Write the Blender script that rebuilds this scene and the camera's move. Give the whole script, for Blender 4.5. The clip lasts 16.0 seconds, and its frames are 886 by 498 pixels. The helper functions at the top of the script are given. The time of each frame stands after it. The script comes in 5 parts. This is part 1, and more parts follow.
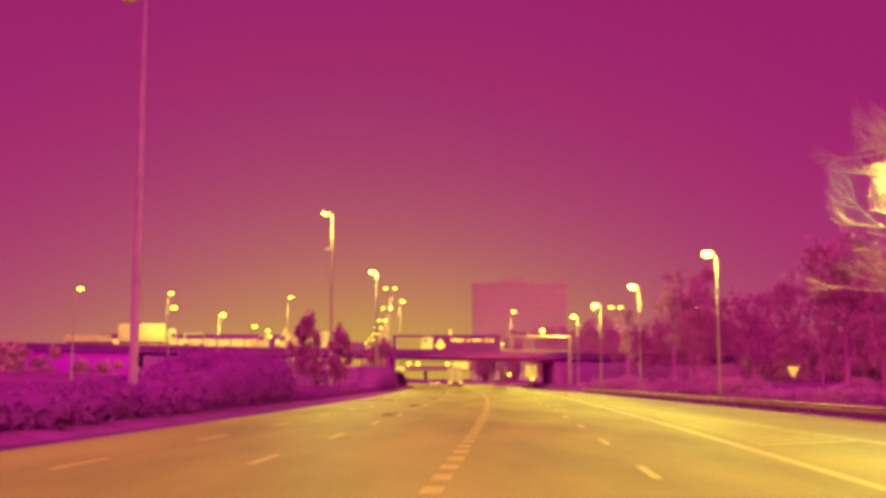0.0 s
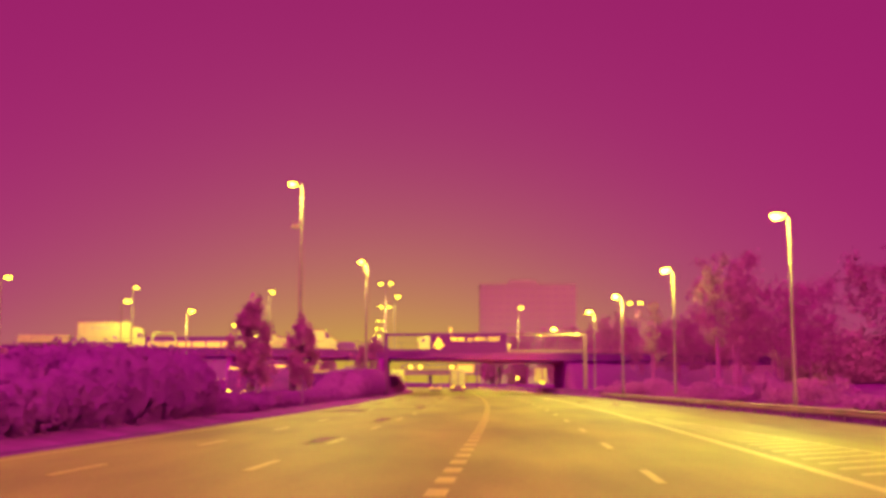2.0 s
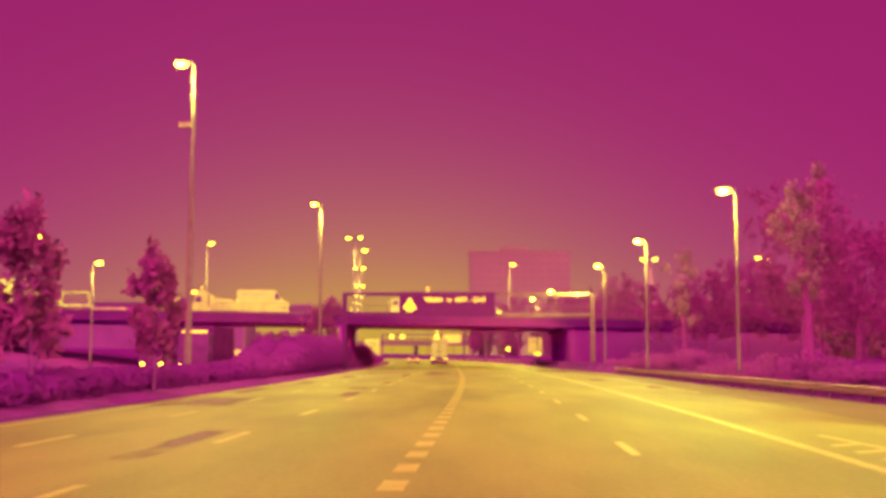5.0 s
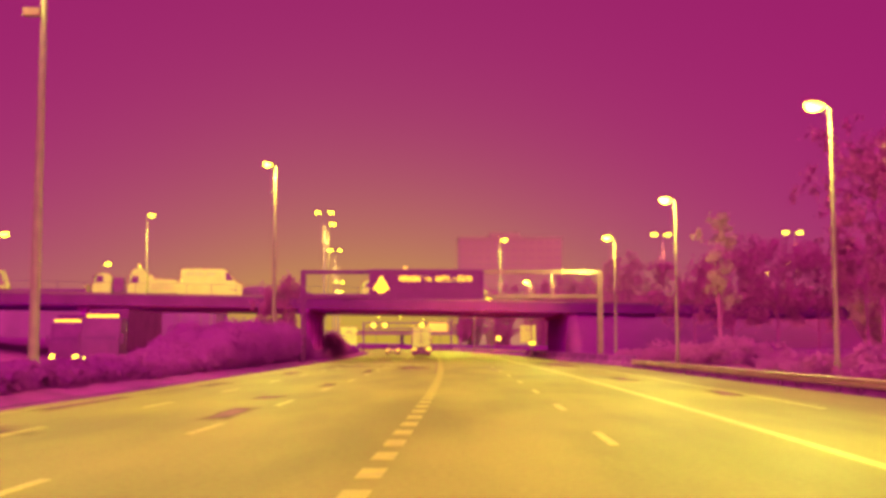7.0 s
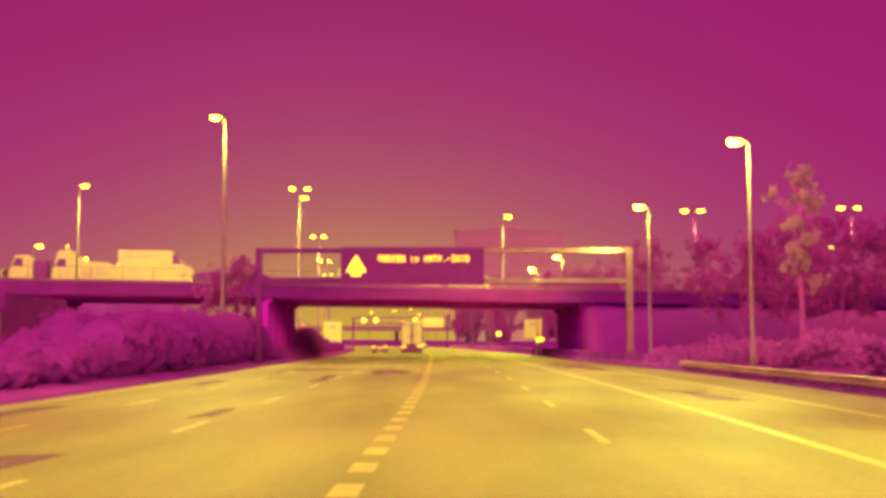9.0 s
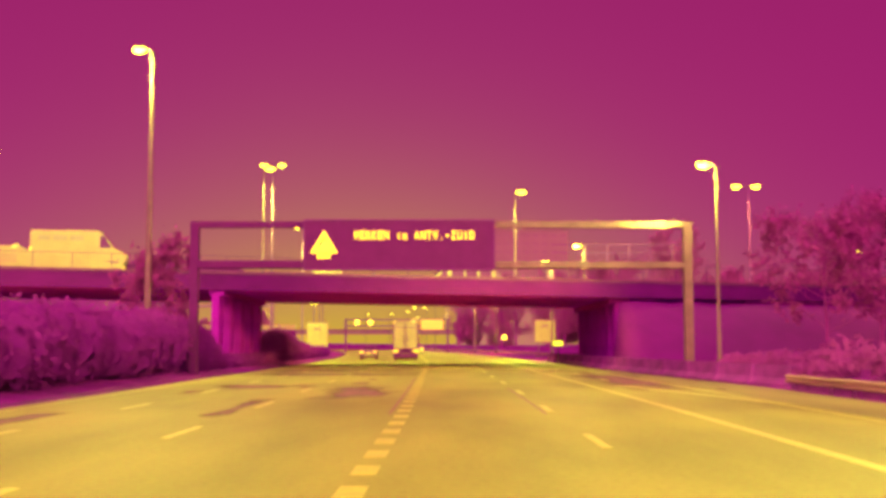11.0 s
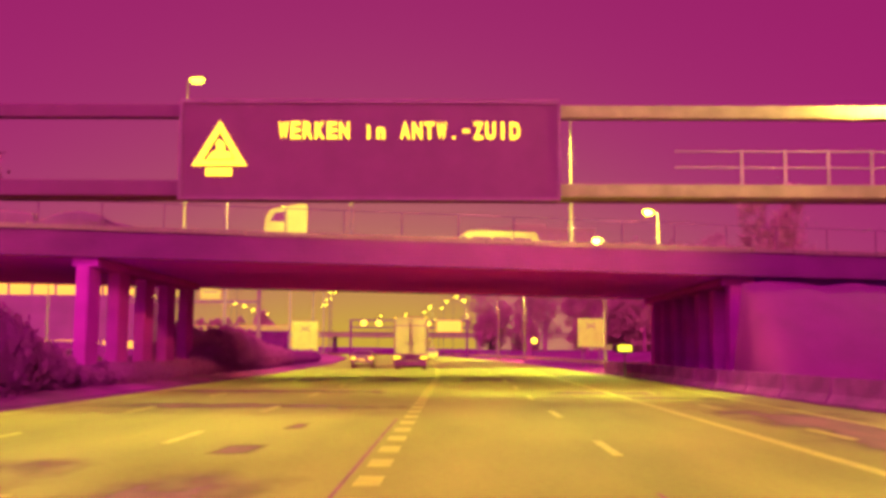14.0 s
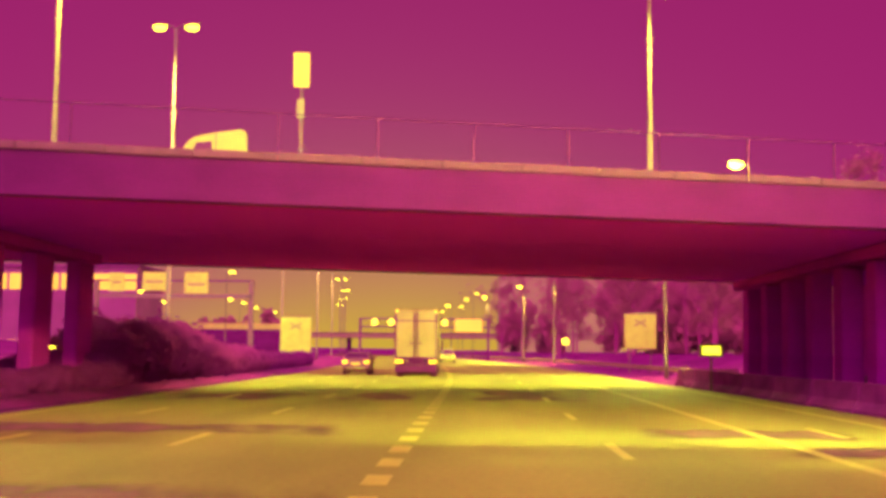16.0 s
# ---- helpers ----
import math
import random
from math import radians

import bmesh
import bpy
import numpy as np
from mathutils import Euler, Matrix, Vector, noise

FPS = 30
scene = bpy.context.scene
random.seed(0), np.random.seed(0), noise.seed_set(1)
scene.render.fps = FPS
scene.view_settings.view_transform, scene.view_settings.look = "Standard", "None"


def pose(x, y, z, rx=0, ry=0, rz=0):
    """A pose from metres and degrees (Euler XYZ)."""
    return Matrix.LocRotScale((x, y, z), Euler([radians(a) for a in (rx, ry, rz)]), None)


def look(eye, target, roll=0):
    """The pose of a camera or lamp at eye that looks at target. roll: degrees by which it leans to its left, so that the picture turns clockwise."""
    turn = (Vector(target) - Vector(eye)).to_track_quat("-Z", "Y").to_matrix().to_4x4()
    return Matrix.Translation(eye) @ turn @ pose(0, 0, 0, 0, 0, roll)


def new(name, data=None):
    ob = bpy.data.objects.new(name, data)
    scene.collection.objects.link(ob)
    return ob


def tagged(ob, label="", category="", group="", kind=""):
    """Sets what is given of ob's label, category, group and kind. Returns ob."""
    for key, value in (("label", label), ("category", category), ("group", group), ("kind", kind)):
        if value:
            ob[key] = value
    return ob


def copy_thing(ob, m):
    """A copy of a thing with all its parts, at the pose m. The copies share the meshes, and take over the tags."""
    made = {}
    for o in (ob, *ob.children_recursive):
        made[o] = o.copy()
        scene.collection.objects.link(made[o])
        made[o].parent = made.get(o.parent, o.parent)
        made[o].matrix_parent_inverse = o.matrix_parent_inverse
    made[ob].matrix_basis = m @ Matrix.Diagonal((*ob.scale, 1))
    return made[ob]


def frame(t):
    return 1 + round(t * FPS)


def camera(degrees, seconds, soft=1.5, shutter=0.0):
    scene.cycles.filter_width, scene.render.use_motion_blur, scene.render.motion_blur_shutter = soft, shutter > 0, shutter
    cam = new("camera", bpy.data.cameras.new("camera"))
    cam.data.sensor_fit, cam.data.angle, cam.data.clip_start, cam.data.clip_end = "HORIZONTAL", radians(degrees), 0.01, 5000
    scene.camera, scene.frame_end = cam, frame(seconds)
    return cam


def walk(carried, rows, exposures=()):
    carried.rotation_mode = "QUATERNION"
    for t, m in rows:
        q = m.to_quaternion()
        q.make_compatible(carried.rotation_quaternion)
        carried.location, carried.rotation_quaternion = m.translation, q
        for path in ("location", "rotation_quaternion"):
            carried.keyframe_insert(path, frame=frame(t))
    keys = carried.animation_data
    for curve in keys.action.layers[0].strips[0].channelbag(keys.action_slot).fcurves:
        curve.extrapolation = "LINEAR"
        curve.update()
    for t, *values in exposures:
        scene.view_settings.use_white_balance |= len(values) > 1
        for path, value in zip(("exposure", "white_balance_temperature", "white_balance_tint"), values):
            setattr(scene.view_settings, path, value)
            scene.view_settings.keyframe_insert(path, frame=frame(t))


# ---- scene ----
cam = camera(43.4, 16.0, soft=3.9)
PATH = [
    (0.0, -3.831, 18.496, 1.595, 96.657, -0.129, 0.277),
    (0.5, -3.537, 23.189, 1.595, 96.665, -0.030, 0.346),
    (1.0, -3.244, 27.882, 1.595, 96.561, 0.042, 0.393),
    (1.5, -2.954, 32.577, 1.595, 96.708, 0.071, 0.538),
    (2.0, -2.668, 37.272, 1.595, 96.864, 0.057, 0.707),
    (2.5, -2.387, 41.969, 1.595, 96.796, 0.010, 0.838),
    (3.0, -2.111, 46.669, 1.595, 96.689, -0.045, 0.884),
    (3.5, -1.843, 51.375, 1.595, 96.487, -0.084, 0.798),
    (4.0, -1.582, 56.085, 1.595, 96.061, -0.083, 0.673),
    (6.5, -0.408, 79.662, 1.595, 94.962, -0.043, -0.248),
    (7.0, -0.216, 84.380, 1.595, 94.878, 0.010, -0.269),
    (7.5, -0.040, 89.098, 1.595, 94.821, 0.060, -0.204),
    (8.0, 0.121, 93.816, 1.595, 94.793, 0.091, -0.209),
    (8.5, 0.266, 98.533, 1.595, 94.781, 0.095, -0.250),
    (9.0, 0.395, 103.250, 1.595, 94.689, 0.061, -0.368),
    (11.5, 0.781, 126.870, 1.595, 95.014, -0.034, -0.282),
    (12.0, 0.840, 131.585, 1.595, 95.138, -0.134, -0.147),
    (12.5, 0.894, 136.296, 1.595, 95.161, -0.219, 0.052),
    (13.0, 0.945, 140.999, 1.595, 95.171, -0.278, 0.316),
    (13.5, 0.993, 145.702, 1.595, 95.132, -0.309, 0.528),
    (14.0, 1.040, 150.405, 1.595, 95.108, -0.311, 0.668),
    (14.5, 1.086, 155.114, 1.595, 95.177, -0.310, 0.891),
    (15.0, 1.131, 159.819, 1.595, 95.238, -0.332, 1.122),
    (15.5, 1.175, 164.522, 1.595, 95.219, -0.397, 1.400),
    (16.0, 1.219, 169.221, 1.595, 95.181, -0.496, 1.755),
]
walk(cam, [(t, pose(*p)) for t, *p in PATH])

# ---- world and fill sun: a magenta night sky with the glow of a lit town ahead ----
world = bpy.data.worlds.new("night_sky")
scene.world = world
world.use_nodes = True
wn, wl = world.node_tree.nodes, world.node_tree.links
wn.clear()


def wnode(kind, **ins):
    n = wn.new(kind)
    for k, v in ins.items():
        n.inputs[int(k[1:])].default_value = v
    return n


def wmath(op, a, b=None):
    n = wn.new("ShaderNodeMath")
    n.operation = op
    for i, v in enumerate((a, b)):
        if v is None:
            continue
        if isinstance(v, (int, float)):
            n.inputs[i].default_value = v
        else:
            wl.new(v, n.inputs[i])
    return n.outputs[0]


wtc = wn.new("ShaderNodeTexCoord")
wsep = wn.new("ShaderNodeSeparateXYZ")
wl.new(wtc.outputs["Generated"], wsep.inputs[0])
up = wmath("MAXIMUM", wsep.outputs[2], 0.0)
side = wmath("ADD", wsep.outputs[0], 0.07)
ahead = wmath("MAXIMUM", wsep.outputs[1], 0.0)
low_glow = wmath("MULTIPLY", wmath("EXPONENT", wmath("MULTIPLY", up, -17.0)),
                 wmath("MULTIPLY", ahead, wmath("EXPONENT", wmath("MULTIPLY", wmath("MULTIPLY", side, side), -26.0))))
wide_glow = wmath("MULTIPLY", wmath("EXPONENT", wmath("MULTIPLY", up, -12.5)),
                  wmath("MULTIPLY", ahead, wmath("EXPONENT", wmath("MULTIPLY", wmath("MULTIPLY", side, side), -9.0))))
wnoise = wnode("ShaderNodeTexNoise", i2=2.2, i3=3.0)
wl.new(wtc.outputs["Generated"], wnoise.inputs["Vector"])
wmix1 = wn.new("ShaderNodeMix")
wmix1.data_type = "RGBA"
wmix1.inputs[6].default_value = (0.285, 0.0125, 0.122, 1)
wmix1.inputs[7].default_value = (0.37, 0.0135, 0.165, 1)
wl.new(wmath("SUBTRACT", 1.25, wmath("MULTIPLY", up, 2.2)), wmix1.inputs[0])
wmix2 = wn.new("ShaderNodeMix")
wmix2.data_type = "RGBA"
wmix2.inputs[7].default_value = (0.62, 0.3, 0.078, 1)
wl.new(wmix1.outputs[2], wmix2.inputs[6])
wl.new(wmath("MULTIPLY", wide_glow, wmath("ADD", wmath("MULTIPLY", wnoise.outputs[0], 0.5), 0.92)), wmix2.inputs[0])
wmix3 = wn.new("ShaderNodeMix")
wmix3.data_type = "RGBA"
wmix3.inputs[7].default_value = (0.63, 0.42, 0.04, 1)
wl.new(wmix2.outputs[2], wmix3.inputs[6])
wl.new(wmath("MULTIPLY", low_glow, 0.9), wmix3.inputs[0])
wbg = wn.new("ShaderNodeBackground")
wbg.inputs[1].default_value = 1.0
# unseen sky behind the road's start, smoothly brightened as added fill light
wback = wmath("POWER", wmath("MAXIMUM", wmath("DIVIDE", wmath("SUBTRACT", 0.55, wsep.outputs[1]), 1.55), 0.0), 1.3)
wmix4 = wn.new("ShaderNodeMix")
wmix4.data_type = "RGBA"
wmix4.inputs[7].default_value = (3.1, 0.42, 1.6, 1)
wl.new(wmix3.outputs[2], wmix4.inputs[6])
wl.new(wback, wmix4.inputs[0])
wl.new(wmix4.outputs[2], wbg.inputs[0])
wout = wn.new("ShaderNodeOutputWorld")
wl.new(wbg.outputs[0], wout.inputs[0])

# Broad sun added from behind, filling the dark faces with magenta light.
sun = new("fill_sun", bpy.data.lights.new("fill_sun", "SUN"))
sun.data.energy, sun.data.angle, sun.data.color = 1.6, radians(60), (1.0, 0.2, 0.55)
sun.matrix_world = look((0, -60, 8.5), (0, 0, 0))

LAMP = (0.99, 1.0, 0.16)


def spill_light(x, y, z, power):
    """What a lamp's open lens throws sideways, on its own pole and the branches round it."""
    li = new("spill_light", bpy.data.lights.new("spill_light", "POINT"))
    li.data.energy, li.data.color, li.data.shadow_soft_size = power, LAMP, 0.3
    li.location = (x, y, z)
    return li


def street_light(x, y, z, power, spread=166, name="street_light", aim=(0, 0)):
    li = new(name, bpy.data.lights.new(name, "SPOT"))
    li.data.energy, li.data.color, li.data.spot_size, li.data.spot_blend = power, LAMP, radians(spread), 1.0
    li.data.shadow_soft_size = 0.25
    li.matrix_world = look((x, y, z), (x + aim[0], y + aim[1], z - 10))
    return li


# ---- materials ----
def ramp(nt, fac, a, b, p0=0.35, p1=0.65):
    r = nt.nodes.new("ShaderNodeValToRGB")
    r.color_ramp.elements[0].position, r.color_ramp.elements[1].position = p0, p1
    r.color_ramp.elements[0].color, r.color_ramp.elements[1].color = (*a, 1), (*b, 1)
    nt.links.new(fac, r.inputs[0])
    return r.outputs[0]


def mat(name, col, rough=0.7, metal=0.0, var=0.25, scale=1.5, bump=0.15, fine=30.0, stretch=(1, 1, 1), rand=0.0, world_space=False, spec=0.3):
    m = bpy.data.materials.new(name)
    m.use_nodes = True
    nt = m.node_tree
    b = nt.nodes["Principled BSDF"]
    tc = nt.nodes.new("ShaderNodeTexCoord")
    src = tc.outputs["Object"]
    if world_space:
        src = nt.nodes.new("ShaderNodeNewGeometry").outputs["Position"]
    mp = nt.nodes.new("ShaderNodeMapping")
    mp.inputs["Scale"].default_value = stretch
    nt.links.new(src, mp.inputs[0])
    n1 = nt.nodes.new("ShaderNodeTexNoise")
    n1.inputs["Scale"].default_value, n1.inputs["Detail"].default_value = scale, 5
    n2 = nt.nodes.new("ShaderNodeTexNoise")
    n2.inputs["Scale"].default_value, n2.inputs["Detail"].default_value = fine, 3
    nt.links.new(mp.outputs[0], n1.inputs["Vector"])
    nt.links.new(src, n2.inputs["Vector"])
    dark = [c * (1 - var) for c in col]
    light = [min(1, c * (1 + var * 0.6)) for c in col]
    c1 = ramp(nt, n1.outputs[0], dark, light)
    c2 = ramp(nt, n2.outputs[0], (1 - var * 0.5,) * 3, (1, 1, 1))
    mx = nt.nodes.new("ShaderNodeMix")
    mx.data_type, mx.blend_type = "RGBA", "MULTIPLY"
    mx.inputs[0].default_value = 1
    nt.links.new(c1, mx.inputs[6])
    nt.links.new(c2, mx.inputs[7])
    out = mx.outputs[2]
    if rand:
        oi = nt.nodes.new("ShaderNodeObjectInfo")
        c3 = ramp(nt, oi.outputs["Random"], (1 - rand,) * 3, (1, 1, 1), 0, 1)
        m3 = nt.nodes.new("ShaderNodeMix")
        m3.data_type, m3.blend_type = "RGBA", "MULTIPLY"
        m3.inputs[0].default_value = 1
        nt.links.new(out, m3.inputs[6])
        nt.links.new(c3, m3.inputs[7])
        out = m3.outputs[2]
    nt.links.new(out, b.inputs["Base Color"])
    b.inputs["Metallic"].default_value = metal
    rr = nt.nodes.new("ShaderNodeMapRange")
    rr.inputs[3].default_value, rr.inputs[4].default_value = max(0.05, rough - 0.12), min(1, rough + 0.12)
    nt.links.new(n1.outputs[0], rr.inputs[0])
    nt.links.new(rr.outputs[0], b.inputs["Roughness"])
    b.inputs["Specular IOR Level"].default_value = spec
    if bump:
        bp = nt.nodes.new("ShaderNodeBump")
        bp.inputs["Strength"].default_value, bp.inputs["Distance"].default_value = bump, 0.02
        nt.links.new(n2.outputs[0], bp.inputs["Height"])
        nt.links.new(bp.outputs[0], b.inputs["Normal"])
    return m


def fade_edges(m, most):
    """A stain or painted band of shade thins out towards its ragged rim, where the asphalt below shows through."""
    nt = m.node_tree
    def calc(op, a, b):
        n = nt.nodes.new("ShaderNodeMath")
        n.operation = op
        for i, v in enumerate((a, b)):
            if isinstance(v, (int, float)):
                n.inputs[i].default_value = v
            else:
                nt.links.new(v, n.inputs[i])
        return n.outputs[0]
    sep = nt.nodes.new("ShaderNodeSeparateXYZ")
    nt.links.new(nt.nodes.new("ShaderNodeTexCoord").outputs["Generated"], sep.inputs[0])
    rim = None
    for ax in (0, 1):
        d = calc("SUBTRACT", 0.5, calc("ABSOLUTE", calc("SUBTRACT", sep.outputs[ax], 0.5), 0))
        rim = d if rim is None else calc("MINIMUM", rim, d)
    ns = nt.nodes.new("ShaderNodeTexNoise")
    ns.inputs["Scale"].default_value, ns.inputs["Detail"].default_value = 0.55, 6
    mp = nt.nodes.new("ShaderNodeMapping")
    mp.inputs["Scale"].default_value = (1.3, 0.5, 1)
    nt.links.new(nt.nodes.new("ShaderNodeNewGeometry").outputs["Position"], mp.inputs[0])
    nt.links.new(mp.outputs[0], ns.inputs["Vector"])
    mr = nt.nodes.new("ShaderNodeMapRange")
    mr.interpolation_type = "SMOOTHSTEP"
    mr.inputs[1].default_value, mr.inputs[2].default_value = 0.0, 0.34
    mr.inputs[3].default_value, mr.inputs[4].default_value = 0.0, most
    nt.links.new(calc("ADD", rim, calc("MULTIPLY", calc("SUBTRACT", ns.outputs[0], 0.56), 0.9)), mr.inputs[0])
    mxs = nt.nodes.new("ShaderNodeMixShader")
    nt.links.new(mr.outputs[0], mxs.inputs[0])
    nt.links.new(nt.nodes.new("ShaderNodeBsdfTransparent").outputs[0], mxs.inputs[1])
    nt.links.new(nt.nodes["Principled BSDF"].outputs[0], mxs.inputs[2])
    nt.links.new(mxs.outputs[0], nt.nodes["Material Output"].inputs[0])
    return m


def glow(name, col, strength):
    m = bpy.data.materials.new(name)
    m.use_nodes = True
    b = m.node_tree.nodes["Principled BSDF"]
    b.inputs["Base Color"].default_value = (*col, 1)
    b.inputs["Emission Color"].default_value = (*col, 1)
    b.inputs["Emission Strength"].default_value = strength
    return m


def leafmat(name, col, tip):
    m = bpy.data.materials.new(name)
    m.use_nodes = True
    nt = m.node_tree
    b = nt.nodes["Principled BSDF"]
    g = nt.nodes.new("ShaderNodeNewGeometry")
    c = ramp(nt, g.outputs["Random Per Island"], col, tip, 0.1, 0.95)
    nt.links.new(c, b.inputs["Base Color"])
    # leaves shade softly, as a dense mass does: normals lean towards the sky
    lean = nt.nodes.new("ShaderNodeMix")
    lean.data_type = "VECTOR"
    lean.inputs[0].default_value = 0.84
    lean.inputs[5].default_value = (0.0, -0.75, 0.66)
    nt.links.new(g.outputs["Normal"], lean.inputs[4])
    nrm = nt.nodes.new("ShaderNodeVectorMath")
    nrm.operation = "NORMALIZE"
    nt.links.new(lean.outputs[1], nrm.inputs[0])
    nt.links.new(nrm.outputs[0], b.inputs["Normal"])
    tl = nt.nodes.new("ShaderNodeBsdfTranslucent")
    nt.links.new(c, tl.inputs["Color"])
    mxs = nt.nodes.new("ShaderNodeMixShader")
    mxs.inputs[0].default_value = 0.35
    nt.links.new(b.outputs[0], mxs.inputs[1])
    nt.links.new(tl.outputs[0], mxs.inputs[2])
    nt.links.new(mxs.outputs[0], nt.nodes["Material Output"].inputs[0])
    b.inputs["Roughness"].default_value = 0.9
    b.inputs["Specular IOR Level"].default_value = 0.05
    return m


M_ASPH = mat("asphalt", (0.34, 0.36, 0.07), 0.62, var=0.26, scale=0.22, bump=0.25, fine=9, stretch=(1.6, 0.35, 1), world_space=True, spec=0.12)
M_ASPH2 = mat("shoulder_asphalt", (0.3, 0.3, 0.09), 0.7, var=0.2, scale=0.3, bump=0.3, fine=8, stretch=(1.6, 0.3, 1), world_space=True, spec=0.12)
M_SEAM = mat("joint_sealant", (0.3, 0.14, 0.16), 0.6, var=0.3, scale=0.8, bump=0.2, fine=9, world_space=True, spec=0.12)
M_SHADE_STAIN = fade_edges(mat("shade_and_stain_asphalt", (0.31, 0.155, 0.15), 0.6, var=0.3, scale=0.8, bump=0.2, fine=9, stretch=(1.6, 0.5, 1), world_space=True, spec=0.12), 0.74)
M_PAINT = mat("road_paint", (0.55, 0.58, 0.075), 0.5, var=0.18, scale=3, bump=0.1, world_space=True)
M_CONC = mat("concrete", (0.14, 0.012, 0.15), 0.85, var=0.16, scale=0.5, bump=0.25, fine=14, stretch=(1, 1, 2), spec=0.04)
M_COPE = mat("coping_concrete", (0.22, 0.085, 0.15), 0.8, var=0.3, scale=0.5, bump=0.2, fine=14, spec=0.04)
M_BARR = mat("barrier_concrete", (0.36, 0.06, 0.36), 0.85, var=0.25, scale=0.9, bump=0.3, fine=14, rand=0.2, spec=0.04)
M_STEEL = mat("galvanised_steel", (0.24, 0.15, 0.15), 0.55, metal=0.15, var=0.15, scale=2, bump=0.05)
M_DKSTEEL = mat("dark_steel", (0.2, 0.045, 0.18), 0.6, metal=0.1, var=0.15, scale=2, bump=0.05, spec=0.04)
M_BOARD = mat("sign_black_and_shaded_steel", (0.15, 0.024, 0.13), 0.7, var=0.08, scale=1.5, bump=0.03, spec=0.04)
M_GRASS = mat("grass", (0.29, 0.022, 0.28), 0.95, var=0.3, scale=0.4, bump=0.6, fine=6, world_space=True, spec=0.04)
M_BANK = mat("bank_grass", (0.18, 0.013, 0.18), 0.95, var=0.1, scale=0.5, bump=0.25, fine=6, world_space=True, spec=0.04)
M_POLE = mat("lamp_pole_steel", (0.22, 0.17, 0.1), 0.6, metal=0.1, var=0.15, scale=2, bump=0.05)
# Leaf colour for distant trees, with the glowing haze mixed in.
M_LEAFFAR = leafmat("hazed_leaf", (0.43, 0.16, 0.26), (0.49, 0.21, 0.28))
M_LEAF = leafmat("hedge_leaf", (0.28, 0.026, 0.28), (0.31, 0.03, 0.31))
# Soffit colour raised to replace light that doesn't reach the underside.
M_SOFF = mat("brightened_soffit", (0.58, 0.022, 1.0), 0.9, var=0.03, scale=0.5, bump=0.2, fine=14, spec=0.0)
M_LEAF2 = leafmat("tree_leaf", (0.38, 0.06, 0.26), (0.44, 0.09, 0.28))
# Yellower copy of the tree leaf that carries the lamplight.
M_LEAFLIT = leafmat("lamplit_leaf", (0.42, 0.19, 0.26), (0.48, 0.28, 0.27))
M_TRUNK = mat("dark_bark", (0.28, 0.06, 0.25), 0.9, var=0.3, scale=3, bump=0.5, fine=12, stretch=(3, 3, 0.5), spec=0.04)
# Paler copy of the bridge concrete, offsetting the shade under the deck.
M_PIER = mat("brightened_pier_concrete", (0.4, 0.015, 0.46), 0.85, var=0.12, scale=0.5, bump=0.2, fine=14, stretch=(1, 1, 2), spec=0.0)
M_TWIG = mat("twig_bark", (0.35, 0.06, 0.25), 0.9, var=0.2, scale=3, bump=0.3, fine=12, spec=0.04)
# Bark for the bare tree, made yellower and brighter as if under the lamp.
M_BARK = mat("lamplit_bark", (0.42, 0.34, 0.2), 0.9, var=0.3, scale=3, bump=0.6, fine=12, stretch=(3, 3, 0.5))
M_WHITE = mat("white_paint", (0.45, 0.56, 0.11), 0.45, var=0.10, scale=0.8, bump=0.02)
# Steel toned as if away from lamplight, for two masts and the gantry rails.
M_MAST = mat("unlit_mast_steel", (0.27, 0.12, 0.2), 0.6, metal=0.1, var=0.2, scale=1.2, bump=0.05, spec=0.06)
M_RAIL = mat("weathered_rail_steel", (0.42, 0.26, 0.18), 0.5, metal=0.15, var=0.25, scale=1.5, bump=0.06, stretch=(1, 0.3, 1), world_space=True, spec=0.2)
M_GANTRY = mat("lit_gantry_steel", (0.24, 0.17, 0.11), 0.55, metal=0.1, var=0.2, scale=2, bump=0.05, spec=0.08)
M_GREY = mat("grey_panel", (0.42, 0.44, 0.12), 0.5, var=0.18, scale=0.7, bump=0.04)
M_DARK = mat("dark_paint", (0.18, 0.03, 0.16), 0.35, var=0.15, scale=1, bump=0.02, spec=0.08)
M_TARP = mat("dark_tarpaulin", (0.17, 0.02, 0.16), 0.95, var=0.15, scale=0.8, bump=0.1, fine=8, spec=0.0)
M_CAR = mat("mid_grey_paint", (0.3, 0.15, 0.17), 0.35, var=0.12, scale=1, bump=0.02, spec=0.15)
M_RUBBER = mat("rubber", (0.18, 0.03, 0.16), 0.8, var=0.2, scale=4, bump=0.1)
M_GLASS = mat("dark_glass", (0.15, 0.03, 0.14), 0.2, var=0.1, scale=1, bump=0.0, spec=0.06)
M_YBOARD = mat("sign_white", (0.52, 0.9, 0.1), 0.5, var=0.1, scale=1.5, bump=0.03)
M_YMARK = mat("sign_mark", (0.36, 0.46, 0.14), 0.5, var=0.1, scale=1.5, bump=0.03)
# Far walls and deck are washed towards the sky: haze as colour.
M_FAR = mat("hazed_far_tone", (0.3, 0.37, 0.15), 0.9, var=0.06, scale=0.05, bump=0.0)
M_HALL = mat("hall_cladding", (0.26, 0.08, 0.22), 0.9, var=0.15, scale=0.2, bump=0.05)
# Windows nearly match the wall, as the painted haze hides them.
M_FARW = mat("hazed_window", (0.29, 0.34, 0.15), 0.5, var=0.1, scale=0.3, bump=0.0)
M_LAMP = glow("lamp_lens", (1.0, 0.90, 0.03), 9.0)
